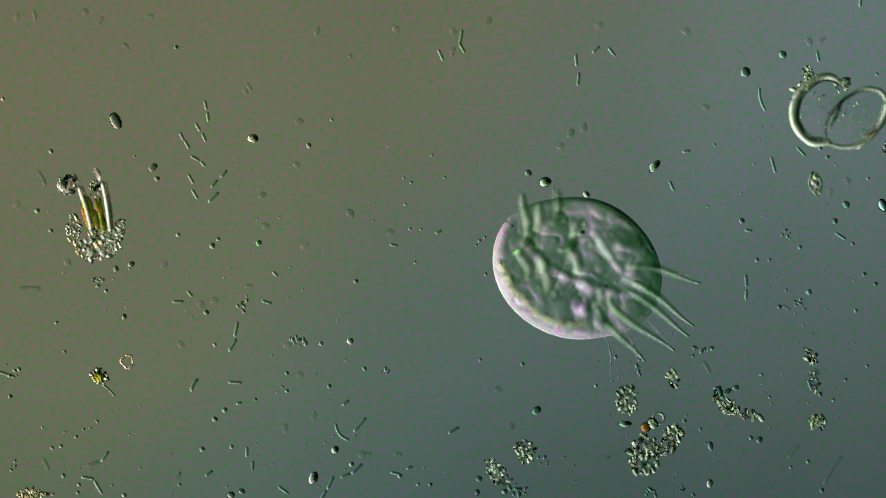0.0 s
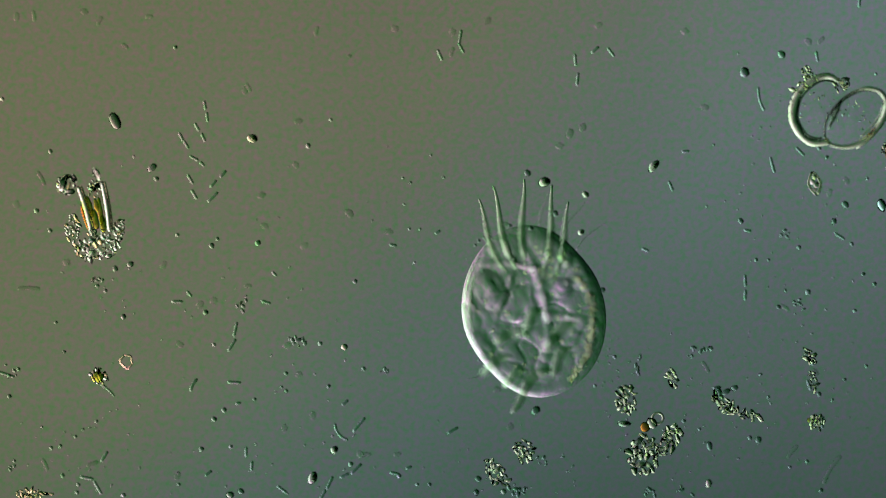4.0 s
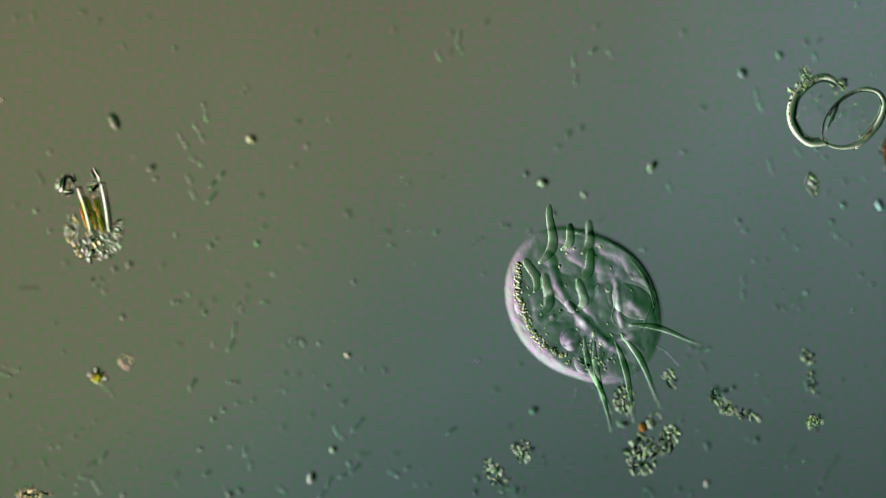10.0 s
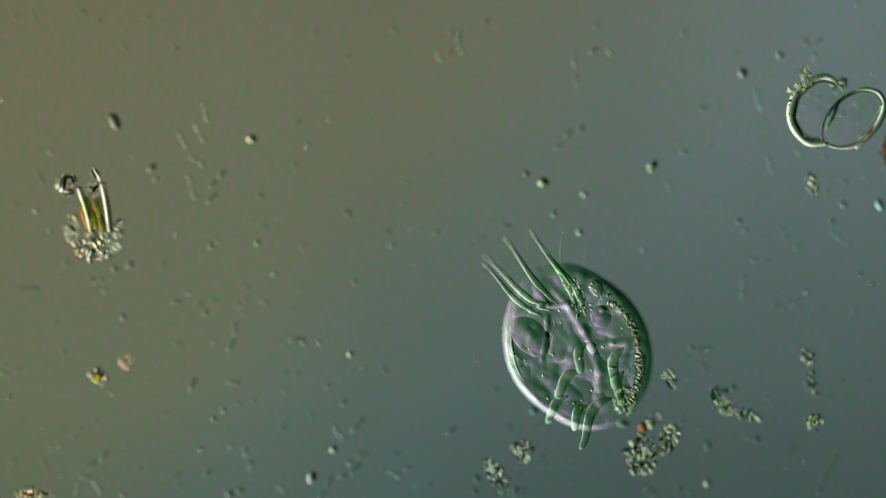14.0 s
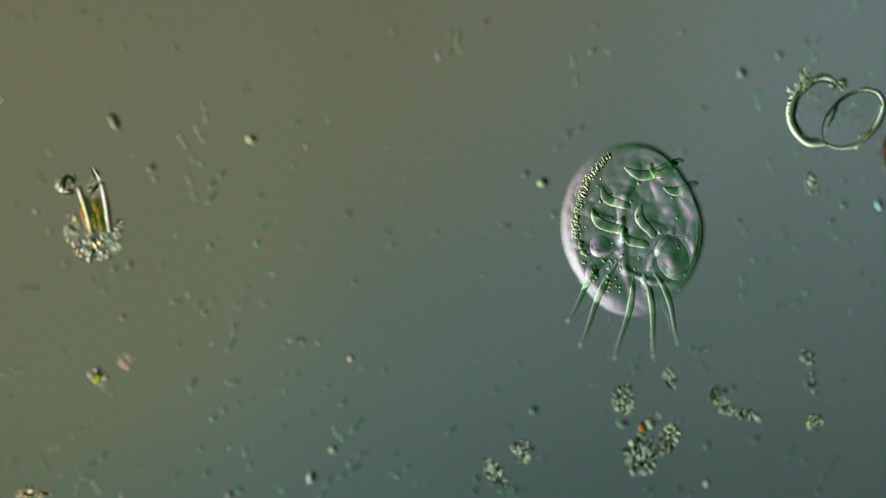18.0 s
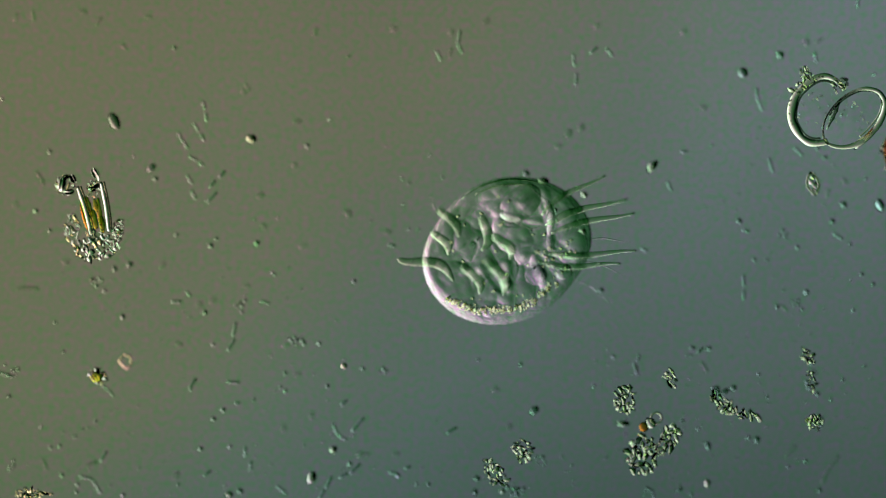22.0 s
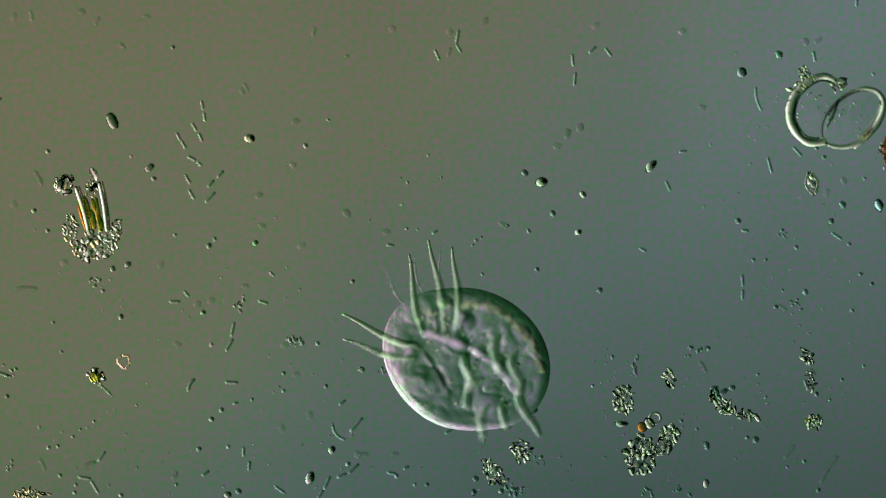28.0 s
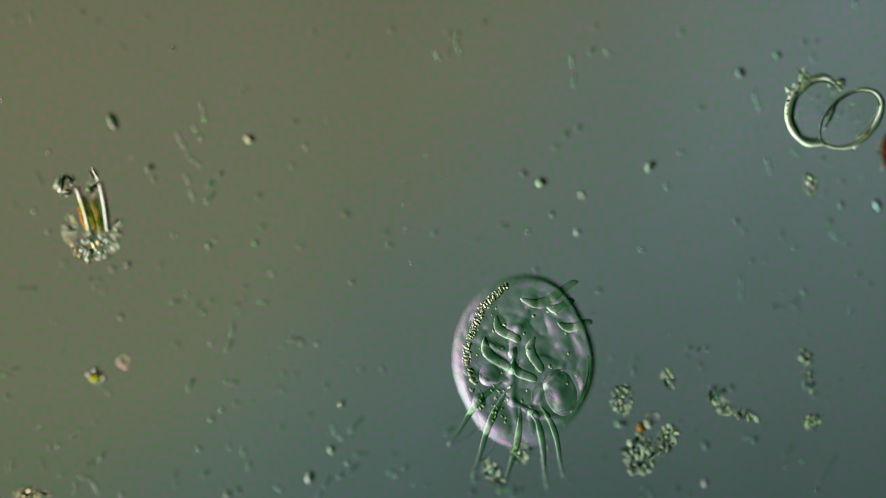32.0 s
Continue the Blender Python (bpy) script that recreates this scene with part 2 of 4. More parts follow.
def ring(semi_x, semi_y, thick, tall, gap=(), segments=64, sides=8, wobble=0.02, seed=0, swell=(0, 0.0)):
    """An oval rim lying flat; gap: start and end of a missing stretch; swell: where it is thickest, and how much it thins away from there."""
    bm = bmesh.new()
    start, end = (gap[1], gap[0] + 360) if gap else (0, 360)
    loops = []
    count = segments + (1 if gap else 0)
    for i in range(count):
        a = radians(start + (end - start) * i / segments)
        k = 1 + wobble * noise.noise(Vector((math.cos(a) * 1.5, math.sin(a) * 1.5, seed)))
        w = thick * (1 + 0.35 * noise.noise(Vector((math.cos(a) * 2.0, math.sin(a) * 2.0, seed + 9))))
        w *= 1 - swell[1] * (0.5 - 0.5 * math.cos(a - radians(swell[0])))
        c = Vector((semi_x * k * math.cos(a), semi_y * k * math.sin(a), tall))
        out = Vector((math.cos(a) / semi_x, math.sin(a) / semi_y, 0)).normalized()
        loops.append([bm.verts.new(c + out * (w * math.cos(b)) + Vector((0, 0, tall * math.sin(b)))) for b in (2 * math.pi * s / sides for s in range(sides))])
    pairs = list(zip(loops, loops[1:])) + ([] if gap else [(loops[-1], loops[0])])
    for a, b in pairs:
        for s in range(sides):
            bm.faces.new((a[s], a[(s + 1) % sides], b[(s + 1) % sides], b[s]))
    if gap:
        bm.faces.new(loops[0])
        bm.faces.new(loops[-1][::-1])
    return bm


def dome(semi_x, semi_y, tall, power=2.0, rings=10, segments=40, bumps=0.0, seed=0):
    """A shallow oval dome with a flat base at z = 0."""
    bm = bmesh.new()
    top = bm.verts.new((0, 0, tall))
    rows = []
    for i in range(1, rings + 1):
        r = i / rings
        row = []
        for k in range(segments):
            a = 2 * math.pi * k / segments
            x, y = semi_x * r * math.cos(a), semi_y * r * math.sin(a)
            z = tall * (1 - r ** power) + bumps * (1 - r ** 4) * noise.noise(Vector((x * 22 + seed, y * 22, seed)))
            row.append(bm.verts.new((x, y, max(0.0, z))))
        rows.append(row)
    for k in range(segments):
        bm.faces.new((top, rows[0][k], rows[0][(k + 1) % segments]))
    for a, b in zip(rows, rows[1:]):
        for k in range(segments):
            bm.faces.new((a[k], b[k], b[(k + 1) % segments], a[(k + 1) % segments]))
    bm.faces.new(rows[-1][::-1])
    return bm


# ---- the slide ----
def build_slide():
    bm = bmesh.new()
    bmesh.ops.create_cube(bm, size=1)
    for v in bm.verts:
        v.co = Vector((v.co.x * 60, v.co.y * 40, v.co.z * 1.0 - 0.5))
    bmesh.ops.bevel(bm, geom=list(bm.edges), offset=0.06, segments=2, affect="EDGES")
    slide = part("slide", bm, FIELD_FILM, smooth=False)
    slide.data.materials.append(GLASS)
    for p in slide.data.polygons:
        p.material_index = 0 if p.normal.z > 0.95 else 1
    tagged(slide, "microscope slide under a fluid film coloured with the field's olive to teal light", "slide", kind="structure")


# added disc, out of view, whose graded glow makes the relief shading
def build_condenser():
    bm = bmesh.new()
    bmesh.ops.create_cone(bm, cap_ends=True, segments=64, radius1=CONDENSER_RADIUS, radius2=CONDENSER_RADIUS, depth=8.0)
    lens = part("condenser_disc", bm, GRADED_GLOW, smooth=False)
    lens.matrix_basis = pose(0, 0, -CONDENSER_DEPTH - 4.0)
    tagged(lens, "unseen graded glowing disc below the slide, in place of the condenser lens", "lens", kind="structure")


build_slide()
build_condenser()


# ---- the ciliate ----
LONG, WIDE, TALL, BASE = 0.456, 0.379, 0.150, 0.010


def outline(a):
    """The body's edge, seen from above; angle 0 is the hind end."""
    k = 1.01 + 0.012 * math.cos(3 * a)
    k -= 0.085 * math.exp(-((a % (2 * math.pi) - 2.2) / 0.50) ** 2) + 0.035 * math.exp(-((a % (2 * math.pi) - 5.4) / 0.35) ** 2)
    return LONG * math.cos(a) * k, WIDE * math.sin(a) * k


def to_segment(x, y, ax, ay, bx, by):
    dx, dy = bx - ax, by - ay
    u = max(0.0, min(1.0, ((x - ax) * dx + (y - ay) * dy) / (dx * dx + dy * dy)))
    return math.hypot(x - ax - u * dx, y - ay - u * dy)


# ridges and hollows of the belly: ends, half width, height
TRUNK = [(-0.32, 0.01, -0.17, -0.05, 0.022, 0.018), (-0.17, -0.05, -0.04, -0.072, 0.022, 0.024), (-0.04, -0.072, 0.07, -0.066, 0.021, 0.026),
         (0.07, -0.066, 0.22, -0.048, 0.020, 0.028), (0.22, -0.048, 0.33, -0.01, 0.017, 0.022), (0.23, -0.04, 0.285, 0.09, 0.017, 0.024),
         (0.285, 0.09, 0.29, 0.23, 0.016, 0.022), (-0.02, -0.075, -0.055, -0.18, 0.020, 0.024), (-0.055, -0.18, -0.09, -0.29, 0.020, 0.022)]
RIBS = [(-0.168, -0.073, -0.103, -0.245, 0.018, 0.020), (0.125, -0.09, 0.135, -0.20, 0.017, 0.024),
        (0.135, -0.20, 0.10, -0.30, 0.016, 0.022), (0.18, -0.083, 0.235, -0.27, 0.015, 0.022), (0.22, -0.08, 0.35, -0.19, 0.014, 0.020),
        (0.02, 0.200, 0.12, 0.130, 0.012, 0.024), (0.12, 0.130, 0.215, 0.080, 0.013, 0.026), (0.05, 0.315, 0.20, 0.335, 0.012, 0.018),
        (-0.34, 0.12, -0.24, 0.26, 0.024, 0.018), (0.27, 0.05, 0.40, 0.08, 0.013, 0.014)]
HOLLOWS = [(0.06, -0.12, 0.09, -0.25, 0.034, -0.028), (0.14, 0.20, 0.20, 0.17, 0.060, -0.009), (-0.14, -0.13, -0.10, -0.20, 0.028, -0.016),
           (-0.22, 0.20, -0.06, 0.27, 0.028, -0.018), (0.34, 0.12, 0.33, 0.18, 0.030, -0.016), (-0.08, 0.14, 0.00, 0.06, 0.032, -0.020)]


def body_height(x, y, r):
    edge = (1 - r) * math.hypot(x, y) / max(r, 1e-6)
    a = math.atan2(y / WIDE, x / LONG)
    bevel = 0.032 + 0.045 * math.exp(-((a % (2 * math.pi) - 4.2) / 0.95) ** 4) + 0.080 * math.exp(-((a - 0.15) / 0.75) ** 2)
    z = TALL * math.sin(math.pi / 2 * min(1.0, edge / bevel)) ** 0.9
    inner = max(0.0, 1 - r ** 6)
    for ax, ay, bx, by, w, h in TRUNK + RIBS + HOLLOWS:
        d = to_segment(x, y, ax, ay, bx, by)
        if d < 3 * w:
            z += 1.6 * inner * h * math.exp(-(d / w) ** 2)
    collar = math.exp(-((a % (2 * math.pi) - 4.2) / 0.9) ** 2) * min(1.0, r / 0.7) ** 3
    inner *= 1 - 0.7 * collar
    z += inner * 0.032 * math.tanh(4 * noise.noise(Vector((x * 6.0, y * 6.0, 3.1)))) + inner * 0.011 * noise.noise(Vector((x * 21.0, y * 21.0, 7.7)))
    rough = math.exp(-(math.hypot((x - 0.02) / 0.16, (y - 0.23) / 0.08)) ** 2) + 0.8 * math.exp(-(math.hypot((x - 0.24) / 0.12, (y + 0.16) / 0.10)) ** 2)
    z += inner * rough * 0.014 * noise.noise(Vector((x * 38.0, y * 38.0, 2.2)))
    oval = math.hypot((x - 0.155) / 0.150, (y - 0.205) / 0.110)
    z += inner * 0.012 * math.exp(-((oval - 1) / 0.10) ** 2)
    return z


def belly_folds(x, y, r):
    """Thin branching grooves and fine crumples on the side of the body that faces the slide."""
    calm = max(0.0, 1 - r ** 8)
    line = noise.noise(Vector((x * 7.0 + 1.3, y * 7.0, 11.3)))
    cross = noise.noise(Vector((x * 10.0, y * 5.0 + 4.1, 21.7)))
    z = 0.018 * math.exp(-(line / 0.09) ** 2) + 0.015 * math.exp(-(cross / 0.08) ** 2)
    return calm * (z + 0.006 + 0.006 * noise.noise(Vector((x * 30.0, y * 30.0, 5.5))))


def surface_at(x, y):
    a = math.atan2(y / WIDE, x / LONG)
    ex, ey = outline(a)
    return body_height(x, y, max(1e-4, min(1.0, math.hypot(x, y) / math.hypot(ex, ey))))


def build_body(cell):
    bm = bmesh.new()
    rings, segments = 64, 168
    top = bm.verts.new((0, 0, body_height(1e-4, 0, 2e-4)))
    rows = []
    for i in range(1, rings + 1):
        r = 1 - (1 - i / rings) ** 1.25
        row = []
        for k in range(segments):
            a = 2 * math.pi * k / segments
            ex, ey = outline(a)
            x, y = ex * r, ey * r
            row.append(bm.verts.new((x, y, BASE + body_height(x, y, r))))
        rows.append(row)
    under = []
    for i in range(46):
        r = 0.985 - 0.965 * i / 45
        row = []
        for k in range(segments):
            ex, ey = outline(2 * math.pi * k / segments)
            row.append(bm.verts.new((ex * r, ey * r, 0.006 + belly_folds(ex * r, ey * r, r))))
        under.append(row)
    for k in range(segments):
        bm.faces.new((top, rows[0][k], rows[0][(k + 1) % segments]))
    top.co.z += BASE
    for k in range(segments):
        bm.edges.new((rows[-1][k], rows[-1][(k + 1) % segments])).smooth = False
    stack = rows + under
    for a, b in zip(stack, stack[1:]):
        for k in range(segments):
            bm.faces.new((a[k], b[k], b[(k + 1) % segments], a[(k + 1) % segments]))
    bm.faces.new(under[-1][::-1])
    body = part("body", bm, PELLICLE, cell, "flattened translucent green body with branching ridges")
    return body


def cirrus(name, cell, length, radius, bend, droop, label="", material=None, sides=12, taper=0.82, flat=1.0, sink=0.03):
    """A tapered bundle of cilia, rooted at its own origin and lying along x, with a round tip and a faded root."""
    pts, radii = [], []
    for i in range(21):
        u = i / 20
        pts.append((length * u, bend * math.sin(1.5 * math.pi * u) - bend * 0.5 * u, droop * u * u + 0.014 * math.sin(math.pi * u) - sink * (1 - u) ** 3))
        tip = math.sqrt(max(0.0, 1 - max(0.0, (length * u - (length - radius)) / radius) ** 2)) if taper < 0.7 else 1.0
        root = 0.15 + 0.85 * min(1.0, u / 0.34) ** 0.8
        radii.append(max(0.0008, radius * (1 - taper * u ** 1.4) * root * tip))
    return part(name, tube(pts, radii, sides, flat, 0.25), material or CIRRUS, cell, label)


# root x, root y, resting direction in degrees, length, radius, bend, taper
FRONTAL = [(-0.1, -0.225, 105, 0.225, 0.032, -0.03, 0.3), (-0.215, -0.175, 112, 0.185, 0.029, -0.026, 0.3), (-0.32, -0.06, 112, 0.315, 0.033, -0.042, 0.55),
           (-0.125, 0.04, 72, 0.19, 0.03, -0.028, 0.3), (0.0, -0.06, 100, 0.165, 0.029, -0.028, 0.3), (-0.215, 0.15, 84, 0.185, 0.029, -0.021, 0.45), (-0.3, 0.08, 84, 0.15, 0.028, -0.022, 0.4)]
# root x, root y, length, radius, bend
TRANSVERSE = [(0.13, -0.11, 0.445, 0.0225, -0.02), (0.18, -0.08, 0.491, 0.0230, -0.016), (0.25, 0.0, 0.457, 0.0225, 0.014),
              (0.24, 0.05, 0.457, 0.0225, 0.018), (0.24, 0.11, 0.4, 0.02, 0.02)]
CAUDAL = [(0.41, -0.10, -22, 0.24), (0.36, -0.20, -38, 0.24), (0.29, -0.28, -48, 0.22), (0.40, 0.14, 24, 0.20), (-0.26, 0.31, 118, 0.10)]


def build_ciliate():
    cell = tagged(new("ciliate"), "green translucent ciliate with thick cirri crawling over the slide", "ciliate")
    body = build_body(cell)
    # the collar of bright membranelles along one side of the mouth
    rng = random.Random(5)
    bead = lump_mesh("membranelle", 4, GRANULE, 1, 0.4, True)
    dull = lump_mesh("membranelle", 9, MINERAL, 1, 0.5, True)
    track_a, track_k = (200, 215, 246, 272, 300), (0.90, 0.865, 0.800, 0.815, 0.76)
    for i in range(118):
        tooth = i < 34
        u = i / 33 if tooth else (i - 34) / 83
        turn = 203 + (94 if tooth else 74) * u + rng.uniform(-1.0, 1.0)
        ex, ey = outline(radians(turn))
        k = float(np.interp(turn, track_a, track_k)) + (rng.uniform(-0.012, 0.012) if tooth else rng.choice((-0.045, -0.025, 0.025, 0.045)) + rng.uniform(-0.012, 0.012))
        x, y = ex * k, ey * k
        s = rng.uniform(0.0080, 0.0115) if tooth else rng.uniform(0.0045, 0.0085)
        lean = math.degrees(math.atan2(ey, ex)) if tooth else rng.uniform(0, 180)
        m = pose(x, y, BASE - 0.002 + surface_at(x, y), 0, 0, lean)
        shared("membranelle", bead if rng.random() < 0.85 else dull, body, m @ Matrix.Diagonal((s * (1.9 if tooth else 1.3), s, s, 1)))
    # granules of the cytoplasm
    for i in range(96):
        if i < 60:
            x, y = rng.uniform(0.08, 0.36), rng.uniform(-0.30, -0.06)
        else:
            x, y = rng.uniform(-0.34, 0.34), rng.uniform(-0.28, 0.30)
        if math.hypot(x / LONG, y / WIDE) > 0.84 or math.hypot(x - 0.10, y + 0.18) < 0.062:
            continue
        s = rng.uniform(0.005, 0.0095)
        m = pose(x, y, BASE - 0.002 + surface_at(x, y), 0, 0, rng.uniform(0, 180))
        shared("granule", dull if rng.random() < 0.75 else bead, body, m @ Matrix.Diagonal((s * 1.5, s, s * 0.8, 1)))
    vac = part("contractile_vacuole", dome(0.060, 0.055, 0.012, 2.6, 10, 32), VACUOLE, cell, "clear round contractile vacuole")
    vac.matrix_basis = pose(0.10, -0.18, surface_at(0.10, -0.18) + BASE)
    food = part("food_vacuole", dome(0.125, 0.085, 0.010, 3.0, 16, 44, 0.003, 4), FOOD, cell, "mottled green food vacuole")
    food.matrix_basis = pose(0.155, 0.205, surface_at(0.155, 0.205) + BASE, 0, 0, 20)
    for first, last in ((-160, -35), (20, 95), (120, 185)):
        pts, radii = [], []
        for i in range(21):
            a = radians(first + (last - first) * i / 20)
            u, v = 0.150 * math.cos(a), 0.108 * math.sin(a) * (1 + 0.14 * math.cos(2 * a + 1) + 0.06 * math.sin(5 * a))
            x, y = 0.160 + u * math.cos(radians(-38)) - v * math.sin(radians(-38)), 0.190 + u * math.sin(radians(-38)) + v * math.cos(radians(-38))
            pts.append((x, y, BASE + surface_at(x, y)))
            radii.append(0.0008 + 0.0040 * math.sin(math.pi * i / 20) ** 0.7)
        part("membrane", tube(pts, radii, 6), MEMBRANE, cell, "thin dark outline of the vacuole")
    small = part("food_vacuole", dome(0.045, 0.036, 0.010, 2.6, 8, 24, 0.002, 2), FOOD, cell)
    small.matrix_basis = pose(0.25, -0.22, surface_at(0.25, -0.22) + BASE)
    for inset, first, last in ((0.955, 40, 108), (0.895, 52, 98)):
        pts, radii = [], []
        for i in range(19):
            ex, ey = outline(radians(first + (last - first) * i / 18))
            x, y = ex * inset, ey * inset
            pts.append((x, y, BASE - 0.004 + surface_at(x, y)))
            radii.append(0.002 + 0.006 * math.sin(math.pi * i / 18))
        part("flange", tube(pts, radii), CIRRUS, cell, "pale lengthwise fold at the edge")
    legs = []
    for x, y, turn, length, radius, bend, taper in FRONTAL:
        legs.append(("front", cirrus("frontal_cirrus", cell, length, radius, bend, -0.035 if length > 0.3 else 0.03, "curved pale green frontal cirrus", taper=taper, flat=0.9, sink=0.022), x, y, turn))
    for n, (x, y, length, radius, bend) in enumerate(TRANSVERSE):
        legs.append(("hind", cirrus("transverse_cirrus", cell, length, radius, bend, -0.175, "long tapering hind cirrus", taper=0.76), x, y, n))
    for x, y, turn, length in CAUDAL:
        legs.append(("tail", cirrus("caudal_cirrus", cell, length, 0.0055, 0.012, -0.03, "hair-thin tail cirrus", BRISTLE, 6), x, y, turn))
    return cell, legs


CELL, LEGS = build_ciliate()


# ---- things lying in the fluid ----
GRAINS = [lump_mesh("grain", s, MINERAL, 1, 0.7) for s in range(7)]
DARK_GRAINS = [lump_mesh("grain", s + 20, DARK_GRAIN, 1, 0.5) for s in range(3)]
GLASS_GRAINS = [lump_mesh("grain", s + 30, GLASSY, 1, 0.6) for s in range(4)]
PEBBLES = [lump_mesh("granule", s + 40, PEBBLE, 2, 0.3, True) for s in range(5)]
PALE_PEBBLES = [lump_mesh("granule", s + 60, FAINT, 2, 0.4, True) for s in range(5)]
CHOICE = random.Random(11)


def rod(x, y, length, turn, radius=0.0080, bend=0.0):
    ob = part("bacterium", capsule(length, radius, bend, 10, 8, 1.7), BACTERIUM)
    ob.matrix_basis = pose(x, y, 0, 0, 0, turn)
    tagged(ob, "curved pale green rod-shaped bacterium on the slide" if bend else "straight pale green rod-shaped bacterium on the slide", "bacterium", "rod-shaped bacteria")


def faint(x, y, length, turn=0, radius=0.010):
    ob = part("bacterium", capsule(length, radius, length * 0.06), FAINT)
    ob.matrix_basis = pose(x, y, 0, 0, 0, turn)
    tagged(ob, "faint ghostly rod-shaped bacterium flat on the slide", "bacterium", "faint bacteria")


def dot(x, y, radius, z=0.0):
    ob = new("granule", CHOICE.choice(PEBBLES))
    ob.matrix_basis = pose(x, y, z + radius * 1.4, 0, 0, CHOICE.uniform(0, 360)) @ Matrix.Diagonal((radius * 1.1, radius, radius * 1.6, 1))
    return tagged(ob, "tiny round shiny granule lying on the slide", "granule", "tiny granules")


def haze(x, y, radius):
    ob = new("speck", CHOICE.choice(PALE_PEBBLES))
    ob.matrix_basis = pose(x, y, radius * 0.3, 0, 0, CHOICE.uniform(0, 360)) @ Matrix.Diagonal((radius * 1.2, radius, radius * 0.5, 1))
    tagged(ob, "faint greenish speck flat on the slide", "speck", "faint specks")


def grain(x, y, semi_x, semi_y, turn=0, z=0.0, material=None, label="", tall=0.8):
    bm = lump(CHOICE.uniform(0, 50), 2, 0.30)
    for v in bm.verts:
        v.co = Vector((v.co.x * semi_x, v.co.y * semi_y, v.co.z * min(semi_x, semi_y) * tall))
    ob = part("grain", bm, material or PEBBLE)
    ob.matrix_basis = pose(x, y, z + min(semi_x, semi_y) * tall * 0.9, 0, 0, turn)
    return tagged(ob, label or "irregular pale green grain of debris on the slide", "grain", "debris grains")


def heap(parent, count, semi_x, semi_y, size, seed, tall=0.05, dark=0.30, centre=(0.0, 0.0), glass=0.2, plain=None):
    """Shards massed in an oval, side by side rather than one over another, each a part of its clump."""
    rng = random.Random(seed)
    taken = []
    for i in range(count):
        s = size * rng.uniform(0.6, 1.3)
        for attempt in range(12):
            a, r = rng.uniform(0, 2 * math.pi), math.sqrt(rng.random())
            x, y = centre[0] + semi_x * r * math.cos(a), centre[1] + semi_y * r * math.sin(a)
            if all(math.hypot(x - u, y - v) > 0.85 * (s + w) for u, v, w in taken):
                break
        else:
            continue
        taken.append((x, y, s))
        z = s * 0.8 + tall * (1 - 0.5 * r) * rng.uniform(0.4, 1.0)
        m = pose(x, y, z, rng.uniform(-25, 25), rng.uniform(-25, 25), rng.gauss(-62, 50))
        pick = rng.random()
        mesh = rng.choice(DARK_GRAINS if pick < dark else GLASS_GRAINS if pick < dark + glass else plain or GRAINS)
        shared("grain", mesh, parent, m @ Matrix.Diagonal((s * rng.uniform(1.2, 2.2), s, s, 1)))


def clump(x, y, semi_x, semi_y, turn, count, size, seed, label="clump of shiny green and black debris grains", tall=0.085):
    ob = tagged(new("debris_clump"), label, "debris clump")
    ob.matrix_basis = pose(x, y, 0, 0, 0, turn)
    heap(ob, count + 4 if tall > 0.02 else int(count * 0.7), semi_x, semi_y, size * 0.98, seed, tall * 1.7, 0.04, (0.0, 0.0), 0.0, GRAINS if tall > 0.02 else PEBBLES)
    return ob


